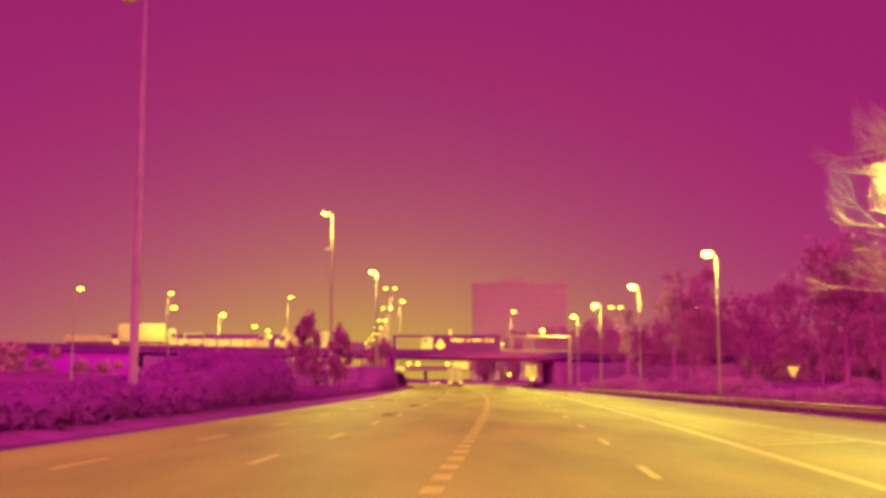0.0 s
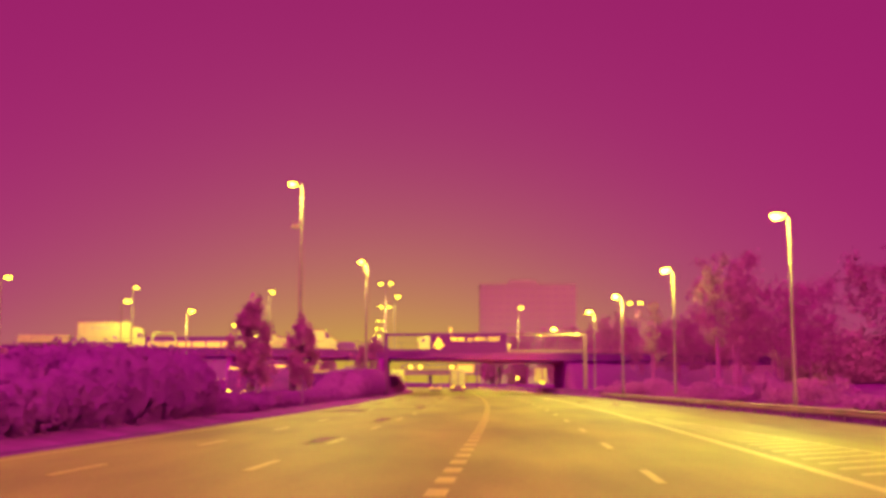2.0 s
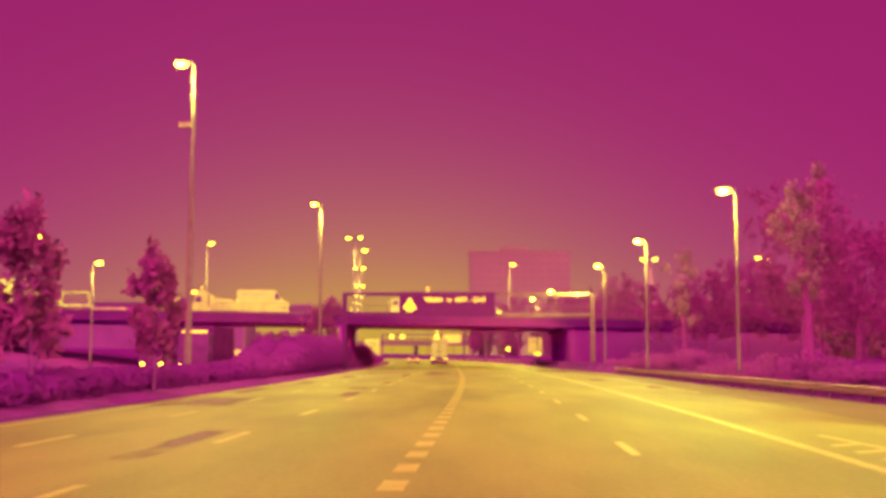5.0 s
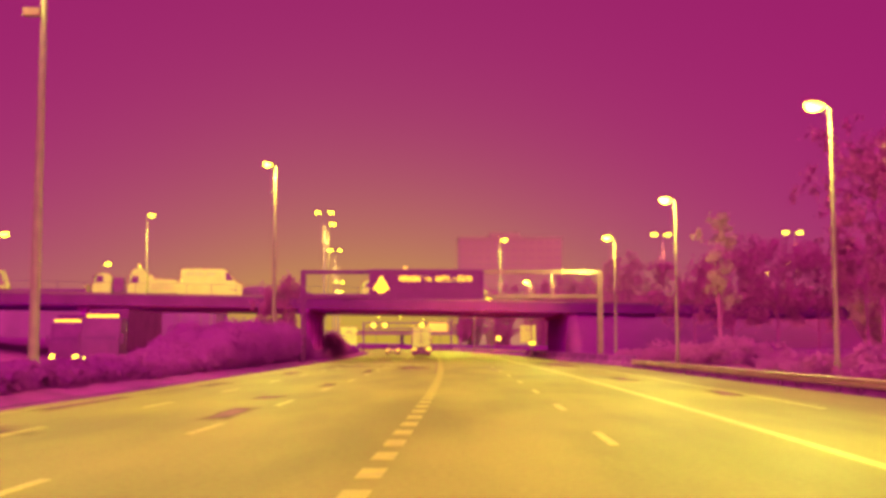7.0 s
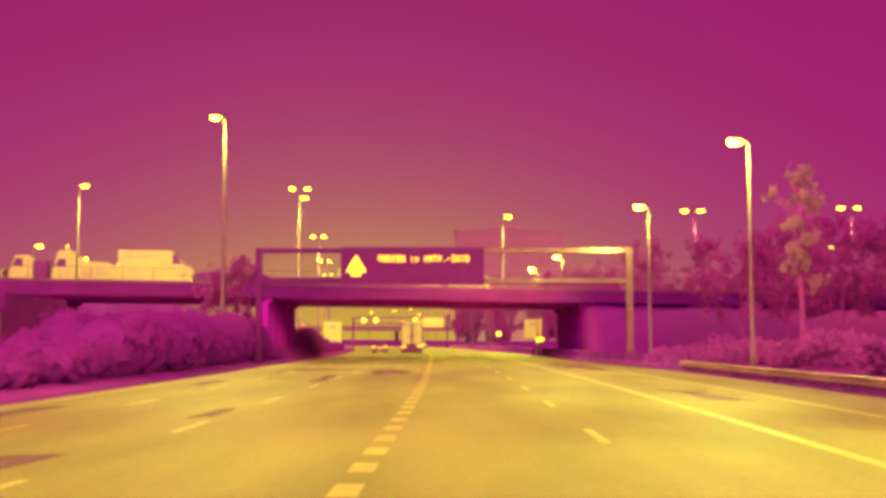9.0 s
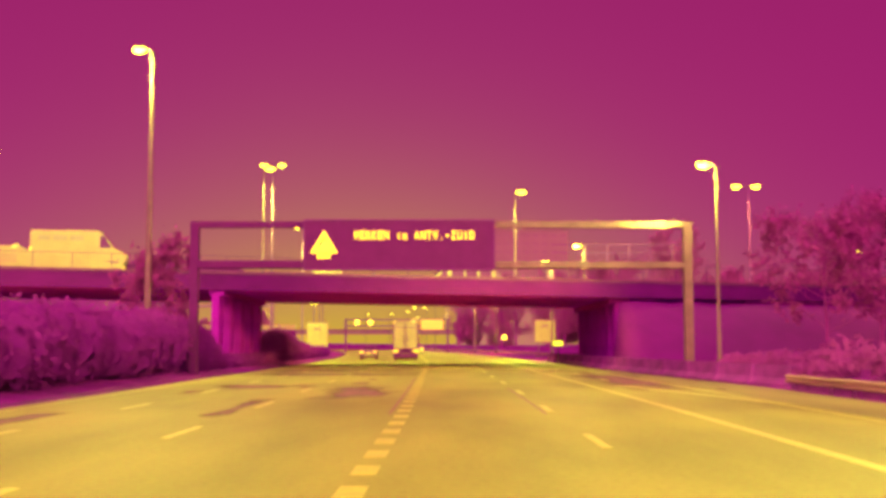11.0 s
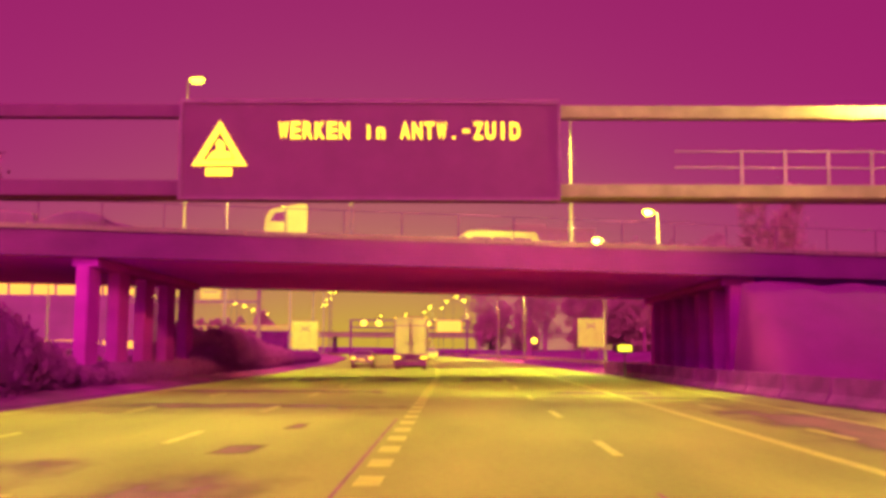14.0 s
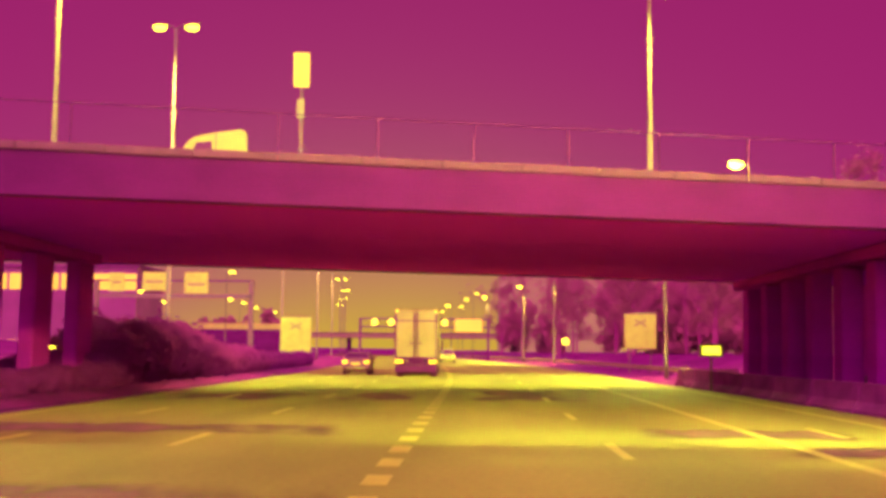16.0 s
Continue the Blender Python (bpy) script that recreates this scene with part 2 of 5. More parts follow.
M_LAMPFAR = glow("far_lamp_lens", (1.0, 0.90, 0.03), 6.0)
M_LED = glow("led", (1.0, 0.82, 0.03), 1.6)
M_TAIL = glow("tail_lamp", (1.0, 0.72, 0.03), 2.2)
M_SIGNAL = glow("signal_lamp", (1.0, 0.85, 0.04), 3.0)
M_PANEL = glow("lit_panel", (0.76, 0.64, 0.05), 0.85)
M_HEADL = glow("headlamp", (1.0, 0.85, 0.03), 8.0)


# ---- mesh helpers ----
def link_mesh(name, me, material, parent=None, label=""):
    if material is not None and not me.materials:
        me.materials.append(material)
    ob = new(name, me)
    if parent is not None:
        ob.parent = parent
    if label:
        ob["label"] = label
    return ob


def part(name, bm, material, parent=None, label="", smooth=False, bevel=0.0):
    if bevel:
        bmesh.ops.bevel(bm, geom=[e for e in bm.edges], offset=bevel, segments=2, affect="EDGES", clamp_overlap=True)
    bmesh.ops.recalc_face_normals(bm, faces=bm.faces)
    me = bpy.data.meshes.new(name)
    bm.to_mesh(me)
    bm.free()
    if smooth:
        for p in me.polygons:
            p.use_smooth = True
    return link_mesh(name, me, material, parent, label)


def thing(name, x=0, y=0, z=0, rz=0, label="", category="", group="", kind=""):
    e = new(name)
    e.matrix_world = pose(x, y, z, 0, 0, rz)
    return tagged(e, label, category, group, kind)


def box(bm, x0, x1, y0, y1, z0, z1):
    vs = [bm.verts.new((x, y, z)) for z in (z0, z1) for y in (y0, y1) for x in (x0, x1)]
    for f in ((0, 2, 3, 1), (4, 5, 7, 6), (0, 1, 5, 4), (2, 6, 7, 3), (0, 4, 6, 2), (1, 3, 7, 5)):
        bm.faces.new([vs[i] for i in f])
    return bm


def boxes(*bs):
    bm = bmesh.new()
    for b in bs:
        box(bm, *b)
    return bm


def tube(bm, pts, radii, n=10, cap=True):
    rings = []
    pts = [Vector(p) for p in pts]
    if isinstance(radii, (int, float)):
        radii = [radii] * len(pts)
    for i, p in enumerate(pts):
        d = (pts[min(i + 1, len(pts) - 1)] - pts[max(i - 1, 0)]).normalized()
        a = d.cross(Vector((0, 1, 0) if abs(d.y) < 0.9 else (1, 0, 0))).normalized()
        b = d.cross(a)
        rings.append([bm.verts.new(p + (a * math.cos(2 * math.pi * k / n) + b * math.sin(2 * math.pi * k / n)) * radii[i]) for k in range(n)])
    for r, s in zip(rings, rings[1:]):
        for k in range(n):
            bm.faces.new((r[k], r[(k + 1) % n], s[(k + 1) % n], s[k]))
    if cap:
        bm.faces.new(rings[0])
        bm.faces.new(rings[-1])
    return bm


def tubes(*specs, n=10):
    bm = bmesh.new()
    for pts, r in specs:
        tube(bm, pts, r, n)
    return bm


def extrude_profile(prof, w0, w1, taper=None):
    """A closed profile in (y, z), drawn out along x from w0 to w1; taper(z) narrows it."""
    bm = bmesh.new()
    sides = []
    for w in (w0, w1):
        sides.append([bm.verts.new((w * (taper(z) if taper else 1), y, z)) for y, z in prof])
    n = len(prof)
    for i in range(n):
        bm.faces.new((sides[0][i], sides[0][(i + 1) % n], sides[1][(i + 1) % n], sides[1][i]))
    bm.faces.new(sides[0])
    bm.faces.new(sides[1])
    return bm


def strip(name, left, right, z, material, parent=None, label="", thick=0.0):
    """A flat band between two lines of (x, y)."""
    bm = bmesh.new()
    a = [bm.verts.new((x, y, z)) for x, y in left]
    b = [bm.verts.new((x, y, z)) for x, y in right]
    for i in range(len(a) - 1):
        bm.faces.new((a[i], b[i], b[i + 1], a[i + 1]))
    return part(name, bm, material, parent, label)


def bend(y):
    """How far the road, a long left-hand curve, lies to the left of its line at the bridge."""
    u = max(0.0, (165 - y) / 150)
    return -(4.497 * u ** 2 + 2.373 * u ** 3 - 1.546 * u ** 4) if y < 205 else -((y - 205) ** 2) / 2400.0


def heading(y):
    """The turn of the road at y, in radians."""
    return math.atan((bend(y - 1) - bend(y + 1)) / 2)


def along(x, y0, y1, step=5.0):
    n = max(1, int(round((y1 - y0) / step)))
    return [(x + bend(y0 + (y1 - y0) * i / n), y0 + (y1 - y0) * i / n) for i in range(n + 1)]


def leaf_mesh(name, centres, radii, count, size, seed, loose=False):
    """A cloud of small leaf blades in ellipsoid clumps."""
    rng = np.random.default_rng(seed)
    centres, radii = np.asarray(centres, float), np.asarray(radii, float)
    vol = radii.prod(1) ** (2 / 3)
    idx = rng.choice(len(centres), count, p=vol / vol.sum())
    d = rng.normal(size=(count, 3))
    d /= np.linalg.norm(d, axis=1)[:, None]
    rad = np.abs(rng.normal(0.0, 0.55, count)) + 0.12 if loose else rng.uniform(0.25, 1.0, count) ** 0.45 * rng.uniform(0.85, 1.12, count)
    p = centres[idx] + d * radii[idx] * rad[:, None]
    a = rng.normal(size=(count, 3))
    a /= np.linalg.norm(a, axis=1)[:, None]
    b = np.cross(a, rng.normal(size=(count, 3)))
    b /= np.linalg.norm(b, axis=1)[:, None]
    s = size * rng.uniform(0.6, 1.4, (count, 1))
    a, b = a * s, b * s * 0.55
    v = np.stack([p - a, p + b * 0.9, p + a, p - b], 1).reshape(-1, 3)
    f = np.arange(count * 4).reshape(-1, 4)
    me = bpy.data.meshes.new(name)
    me.from_pydata(v.tolist(), [], f.tolist())
    return me


# ---- the ground and the roads ----
EDGE_L, L3, L2, L1, R1, RS = -10.05, -6.98, -3.78, 0.0, 3.49, 6.63


def rail_x(y):
    """The guard rail's distance from the marked line in the middle of the road."""
    return float(np.interp(y, [-60, 20, 45, 65, 82, 105, 130, 165], [19, 17.4, 16.6, 15.6, 14.9, 14.1, 13.3, 13.3]))


def ground_z(x, y):
    """The land: level by the road, a bank rising on the far sides."""
    r = rail_x(min(y, 165))
    x -= bend(min(max(y, -60), 520))
    z = -0.06
    if x > r + 1:
        z += min(1.2, (x - r - 1) * 0.16)
    if x < -34:
        z += min(2.5, (-34 - x) * 0.12)
    if -16.5 < x < -10.6:
        z += 0.35 * math.sin((x + 10.6) / -5.9 * math.pi)
    return z


xs = [-2600, -900, -300, -120, -70, -55, -45, -38, -34, -31, -24, -17, -16.5, -15, -13.5, -12, -10.8, -10.5, -5, 0, 5, 10, 13, 15, 17, 19, 22, 26, 32, 45, 70, 120, 300, 900, 2600]
ys = [-600, -200] + list(range(-60, 530, 10)) + [600, 1000, 1800, 3200]
bm = bmesh.new()
shift = lambda y: bend(min(max(y, -60), 520))
grid = [[bm.verts.new((x + shift(y), y, ground_z(x + shift(y), y))) for x in xs] for y in ys]
for j in range(len(ys) - 1):
    for i in range(len(xs) - 1):
        bm.faces.new((grid[j][i], grid[j][i + 1], grid[j + 1][i + 1], grid[j + 1][i]))
tagged(part("ground", bm, M_GRASS, smooth=True), "dark grass verge and land beside the motorway", "ground", kind="structure")

road = thing("road", label="worn asphalt motorway carriageway with painted lane lines", category="road", kind="structure")
strip("carriageway", along(EDGE_L, -60, 520, 10), along(10.4, -60, 520, 10), 0.0, M_ASPH, road)
yy = list(range(-60, 170, 6)) + [172, 180, 190, 200, 210, 222]
sh_r = [(bend(y) + rail_x(y) - 0.35 if y < 165 else bend(y) + float(np.interp(y, [165, 180, 195, 222], [12.9, 12.0, 11.3, 10.9])), y) for y in yy]
strip("shoulder", [(10.4 + bend(y), y) for y in yy], sh_r, -0.004, M_ASPH2, road, "paler asphalt shoulder")
far_road = thing("opposite_carriageway", label="opposite asphalt carriageway beyond the hedge", category="road", kind="structure")
strip("asphalt", along(-32, -60, 520, 10), along(-17.2, -60, 520, 10), 0.0, M_ASPH, far_road)
tagged(strip("edge_kerb", along(EDGE_L - 0.35, -60, 500, 10), along(EDGE_L - 0.02, -60, 500, 10), 0.05, M_CONC), "low concrete kerb along the planted median", "kerb", kind="structure")

# lines of paint
strip("edge_line", along(RS - 0.12, -60, 440, 8), along(RS + 0.12, -60, 440, 8), 0.005, M_PAINT, road, "solid white edge line")
strip("shoulder_line", along(9.9, 112, 222, 8), along(10.05, 112, 222, 8), 0.005, M_PAINT, road, "thin white shoulder line")
strip("median_line", along(EDGE_L + 0.45, 60, 440, 8), along(EDGE_L + 0.57, 60, 440, 8), 0.005, M_PAINT, road, "faded white median line")


def flat_mesh(name, w, l):
    bm = boxes((-w / 2, w / 2, -l / 2, l / 2, 0, 0.006))
    me = bpy.data.meshes.new(name)
    bm.to_mesh(me)
    bm.free()
    me.materials.append(M_PAINT)
    return me


dash_me, block_me = flat_mesh("lane_dash", 0.16, 2.7), flat_mesh("block_marking", 0.32, 1.05)
for lane, y0, pitch in ((R1, 0.78, 9.33), (L2, 3.87, 9.25), (L3, 2.6, 9.28)):
    for k in range(-4, 42):
        y = y0 + pitch * k
        o = link_mesh("lane_dash", dash_me, None, road)
        o.location = (lane + bend(y), y, 0.003)
        o.rotation_euler[2] = heading(y)
for k in range(-8, 140):
    y = 19.976 + 2.1175 * k
    o = link_mesh("block_marking", block_me, None, road)
    o.location = (L1 + bend(y), y, 0.003)
    o.rotation_euler[2] = heading(y)
# dashes on the shoulder under the bridge
for y in (164, 172, 182, 192):
    o = link_mesh("lane_dash", dash_me, None, road)
    o.location = (8.2, y, 0.003)
bm = bmesh.new()
bm.faces.new([bm.verts.new(p) for p in ((7.6, 165.5, 0.006), (9.9, 152.0, 0.006), (10.2, 152.0, 0.006), (8.0, 165.5, 0.006))])
part("arrow_marking", bm, M_PAINT, road, "slanting white arrow stroke on the shoulder")
def asphalt_patch(x0, x1, y0, y1, seed, material, label):
    """A flat, ragged-edged stain or painted band of shade on the carriageway."""
    r_ = random.Random(seed)
    n = 14
    bm = bmesh.new()
    lo = [bm.verts.new((x0 + (x1 - x0) * i / n + r_.uniform(-0.2, 0.2) * (x1 - x0) / n, y0 + r_.uniform(0, 0.12) * (y1 - y0) + 0.3 * (y1 - y0) * abs(i / n - 0.5) ** 2, 0.002)) for i in range(n + 1)]
    hi = [bm.verts.new((v.co.x + r_.uniform(-0.2, 0.2) * (x1 - x0) / n, y1 - r_.uniform(0, 0.12) * (y1 - y0), 0.002)) for v in lo]
    for v in lo + hi:
        v.co.x += bend(v.co.y)
    for i in range(n):
        bm.faces.new((lo[i], lo[i + 1], hi[i + 1], hi[i]))
    part("asphalt_patch", bm, material, road, label)


# Bands of shade near the bridge painted on the road, with some stains.
for i, (x0, x1, y0, y1) in enumerate(((-10.3, -0.3, 179.4, 183.2), (-10.3, -0.9, 189.6, 193.4), (3.9, 9.6, 189.6, 193.4), (-9.6, -4.2, 203.0, 210.0), (-3.4, -0.4, 203.5, 212.0), (0.7, 4.8, 203.0, 216.0), (-8.2, -3.4, 161.3, 167.2), (-3.4, -0.3, 154, 166), (5.0, 10.2, 186.2, 188.8), (6.9, 11.3, 158.0, 185.5))):
    asphalt_patch(x0, x1, y0, y1, i, M_SHADE_STAIN, "asphalt band darkened by painted shade and stain")
for i, (x0, x1, y0, y1) in enumerate(((-4.7, -3.9, 107, 113.5), (-5.2, -4.3, 116.5, 119.4), (-4.5, -3.9, 126, 131), (-9.4, -8.2, 124, 133), (-4.6, -4.0, 66, 72), (-4.8, -4.1, 82, 90), (-8.7, -7.6, 141, 150), (-4.6, -3.9, 146, 156), (9.0, 10.2, 118, 124), (7.6, 9.2, 132, 140), (-8.0, -7.1, 157.4, 161.8), (-2.8, -2.0, 167, 169.2), (-2.4, -1.9, 172, 175), (-9.8, -6.4, 99, 107.5), (-9.9, -8.8, 109, 121))):
    asphalt_patch(x0, x1, y0, y1, 20 + i, M_SHADE_STAIN, "dark stain on the asphalt")
# sealed joints along the lanes
for x0, y0, y1 in ((-0.3, 148, 176), (3.3, 148, 163)):
    strip("joint_seam", along(x0 - 0.03, y0, y1, 8), along(x0 + 0.03, y0, y1, 8), 0.002, M_SEAM, road, "dark sealed joint")
# hatched nose between the lane and the shoulder
for k in range(30):
    y = 46 + 1.35 * k
    w = float(np.interp(y, [40, 88], [3.4, 0.5]))
    bm = bmesh.new()
    vs = [bm.verts.new((p[0] + bend(p[1]), *p[1:])) for p in ((7.15, y, 0.007), (7.15 + w, y + 2.4 * w / 3.4, 0.007), (7.15 + w, y + 2.4 * w / 3.4 + 0.36, 0.007), (7.15, y + 0.36, 0.007))]
    bm.faces.new(vs)
    part("hatch_bar", bm, M_PAINT, road)
bm = bmesh.new()
NOSE = [(46 + 3.5 * k, 10.45 - 2.85 * k / 12) for k in range(13)]
near_, far_ = [[bm.verts.new((x + w_ + bend(y), y, 0.007)) for y, x in NOSE] for w_ in (0.0, 0.18)]
for k in range(12):
    bm.faces.new((near_[k], far_[k], far_[k + 1], near_[k + 1]))
part("nose_line", bm, M_PAINT, road)


# ---- guard rails and barriers ----
def guard_rail(name, line, label, top=0.52, group=""):
    g = thing(name, label=label, category="guard rail", group=group, kind="structure")
    prof = [(0.0, top), (-0.06, top - 0.05), (-0.06, top - 0.10), (0.0, top - 0.15), (-0.06, top - 0.20), (-0.06, top - 0.26), (0.0, top - 0.31), (0.02, top - 0.31), (0.02, top)]
    bm = bmesh.new()
    rings = []
    for x, y in line:
        rings.append([bm.verts.new((x + dx, y, z)) for dx, z in prof])
    n = len(prof)
    for r, s in zip(rings, rings[1:]):
        for k in range(n):
            bm.faces.new((r[k], r[(k + 1) % n], s[(k + 1) % n], s[k]))
    bm.faces.new(rings[0])
    bm.faces.new(rings[-1])
    part("beam", bm, M_RAIL, g)
    me = None
    d = 0
    for (x0, y0), (x1, y1) in zip(line, line[1:]):
        ln = math.hypot(x1 - x0, y1 - y0)
        s = 0
        while s < ln:
            f = s / ln
            if me is None:
                b2 = boxes((0.03, 0.13, -0.05, 0.05, -0.3, top - 0.02))
                ob = part("post", b2, M_DKSTEEL, g)
                me = ob.data
            else:
                ob = link_mesh("post", me, None, g)
            ob.location = (x0 + (x1 - x0) * f, y0 + (y1 - y0) * f, 0)
            s += 4.0
    return g


guard_rail("guard_rail", [(rail_x(y) + bend(y), y) for y in range(-40, 162, 6)] + [(13.35, 162.5)], "weathered steel guard rail beside the shoulder")
guard_rail("guard_rail", [(x + 15.6, y) for x, y in along(-1.0, 232, 420, 8)], "steel guard rail along the far bend", top=0.6)
guard_rail("guard_rail", along(-16.6, -40, 240, 8), "steel guard rail behind the hedge", top=0.7)

# footing wall under the rail: a low dark concrete upstand
bm = bmesh.new()
prev = None
for y in list(range(-40, 162, 8)) + [162]:
    x = rail_x(y) + bend(y) + 0.18
    ring = [bm.verts.new(p) for p in ((x, y, -0.2), (x, y, 0.2), (x + 0.12, y, 0.2), (x + 0.12, y, -0.2))]
    if prev:
        for k in range(4):
            bm.faces.new((prev[k], prev[(k + 1) % 4], ring[(k + 1) % 4], ring[k]))
    prev = ring
tagged(part("upstand", bm, M_BARR), "low dark concrete upstand behind the guard rail", "kerb", kind="structure")


def barrier_block(x, y, rz, length=3.9):
    prof = [(-0.30, 0), (-0.30, 0.08), (-0.14, 0.32), (-0.09, 0.82), (0.09, 0.82), (0.14, 0.32), (0.30, 0.08), (0.30, 0)]
    bm = extrude_profile(prof, -length / 2, length / 2)
    o = part("concrete_barrier", bm, M_BARR, None)
    o.matrix_world = pose(x, y, -0.02, 0, 0, rz)
    return tagged(o, "stained concrete barrier block beside the shoulder", "barrier", "barrier row")


bl = [(14.1, 165), (13.3, 172), (12.6, 180), (12.1, 188), (11.8, 196), (11.6, 204), (11.4, 212), (11.1, 220), (11.6, 224)]
first_block = None
for y in np.arange(166, 222, 4.0):
    f = lambda v: float(np.interp(v, [b[1] for b in bl], [b[0] for b in bl]))
    ang = math.degrees(math.atan2(4.0, f(y + 2) - f(y - 2)))
    if first_block is None:
        first_block = barrier_block(f(y), y, ang)
    else:
        copy_thing(first_block, pose(f(y), y, -0.02, 0, 0, ang))
copy_thing(first_block, pose(12.3, 223.2, -0.02, 0, 0, 35))


# ---- street lamps ----
def street_lamp(name, x, y, h, arms, label, group, base=0.0, r0=0.11, r1=0.06, lens=None, cam_box=0.0, steel=None):
    """arms: the sides (in x) to which a head reaches out, and how far."""
    g = thing(name, x, y, base, 0, label, "street lamp", group)
    part("pole", tubes(([(0, 0, 0), (0, 0, 0.9), (0, 0, 0.95), (0, 0, h * 0.55), (0, 0, h)], [r0 * 1.35, r0 * 1.35, r0, (r0 + r1) / 2, r1]), n=12), steel or M_POLE, g, smooth=True)
    part("base_plate", boxes((-0.22, 0.22, -0.22, 0.22, 0, 0.04)), M_DKSTEEL, g)
    for a in arms:
        s = 1 if a > 0 else -1
        part("arm", tubes(([(0, 0, h - 0.05), (s * 0.15, 0, h + 0.10), (a * 0.6, 0, h + 0.14), (a, 0, h + 0.14)], 0.045), n=8), M_STEEL, g, smooth=True)
        bm = bmesh.new()
        bmesh.ops.create_uvsphere(bm, u_segments=14, v_segments=8, radius=1)
        for v in bm.verts:
            v.co = Vector((v.co.x * 0.42 + a + s * 0.25, v.co.y * 0.17, max(v.co.z, -0.2) * 0.13 + h + 0.16))
        hd = part("lamp_head", bm, M_GREY, g, smooth=True)
        bm = bmesh.new()
        bmesh.ops.create_uvsphere(bm, u_segments=12, v_segments=8, radius=1)
        for v in bm.verts:
            v.co = Vector((v.co.x * 0.36 + a + s * 0.25, v.co.y * 0.2, v.co.z * 0.17 + h + 0.07))
        part("lens", bm, lens or M_LAMP, hd, "glowing lamp lens", smooth=True)
    if cam_box:
        part("camera_box", boxes((-0.75, -0.12, -0.15, 0.15, cam_box, cam_box + 0.28)), M_GREY, g, "small camera box on the mast")
    return g


RIGHT = [(16.6, 2, 10.0), (16.0, 33, 10.2), (15.4, 64, 10.2), (14.55, 94.6, 10.1), (14.5, 125.5, 10.4), (14.45, 152.7, 10.4), (14.45, 176.3, 10.3), (13.9, 221.3, 10.3), (12.6, 237, 10.0), (10.2, 300, 10.3), (7.6, 323, 10.3), (3.0, 355, 10.3), (-4.0, 390, 10.3)]
for x, y, h in RIGHT:
    if 40 < y < 240:
        spill_light(x - 0.75, y - 0.3, h - 0.2, 1500 if y == 176.3 else 2800)
    street_lamp("street_lamp", x, y, h, [-0.35], "tall galvanised street lamp behind the guard rail", "lamps along the shoulder", base=0.0, r0=0.1, r1=0.06)
    power = float(np.interp(y, [2, 64, 94.6, 125.5, 152.7, 176.3, 221, 237, 300], [30000, 16500, 14500, 14500, 10500, 88000, 26000, 15000, 30000]))
    if y < 170:
        # twin optics throw the light both ways along the road
        for s in (-1, 1):
            street_light(x - 0.75, y, h - 0.1, power * (0.75 if y == 152.7 and s < 0 else 1.0), aim=(-24, 18 * s) if y != 152.7 else (-22, 26 * s), spread=98 if y != 64 else 120)
    else:
        street_light(x - 0.75, y, h - 0.1, power, aim=((-14, 26) if y < 200 else (-10, -22) if y < 230 else (-8, 0)), spread=(62 if y < 200 else 74 if y < 230 else 166))
        if y == 176.3:
            street_light(x - 0.75, y, h - 0.1, 7000, aim=(-30, 2), spread=90)
        if y == 221.3:
            street_light(x - 0.75, y, h - 0.1, 24000, aim=(-24, 12), spread=130)
MAST = [(-19.2, 0, 17), (-16.29, 62.7, 17), (-15.1, 125.6, 17.45), (-14.25, 179.9, 17.0)]
for i, (x, y, h) in enumerate(MAST):
    street_lamp("light_mast", x, y, h, [-0.45], "tall steel light mast in the planted median", "masts in the median", r0=0.2, r1=0.09, cam_box=(13.95 if i == 2 else 0), lens=(M_GREY if i < 2 else None), steel=(M_MAST if i < 2 else None))
    if i > 1:
        spill_light(x - 0.85, y - 0.4, h - 0.25, 1500)
        if y < 150:
            for s in (-1, 1):
                street_light(x - 0.9, y, h - 0.05, 21500, aim=(11, 16 * s), spread=112)
        else:
            street_light(x - 0.9, y, h - 0.05, 16000, aim=(-9, 14), spread=100)
            street_light(x - 0.9, y, h - 0.05, 27000, aim=(10, -13), spread=115)
for x, y, h in [(-14.7, 226, 18.3), (-18.3, 280, 18.0), (-22.7, 335, 18), (-26.6, 382, 18), (-31, 432, 18), (-36, 482, 18), (-42.5, 532, 18), (-50, 582, 18)]:
    street_lamp("light_mast", x, y, h, [-0.6, 0.6], "tall steel mast with two lamp heads", "masts in the median", r0=0.13, r1=0.07, steel=M_STEEL)
    if y < 400:
        street_light(x + 1.5, y - 1.8, h - 0.3, 24000, spread=130)
for x, y, h in [(-48, 112, 11.0), (-43.6, 136.5, 11.6), (-37.5, 152.5, 10.6), (-36.05, 174.6, 11.0), (-37.1, 206.8, 10.9), (-37.05, 220, 10.7), (-40, 240, 10.5), (-43, 270, 10.5), (-46, 300, 10.5), (-50, 335, 10.5), (-57, 372, 10.5)]:
    street_lamp("street_lamp", x, y, h - 1.0, [0.35], "street lamp beyond the opposite carriageway", "lamps on the far side", base=0.4)
for x, y in [(-38, 123), (-36, 173.5), (-42, 250)]:
    street_light(x + 0.7, y, 10, 2500 if y < 200 else 26000, aim=(-4, 16) if y < 200 else (18, 24))

# ---- the sign gantry ----
GY = 178.85
gantry = thing("sign_gantry", 0, GY, -0.1, 0, "steel gantry spanning the motorway with an electronic sign", "gantry")
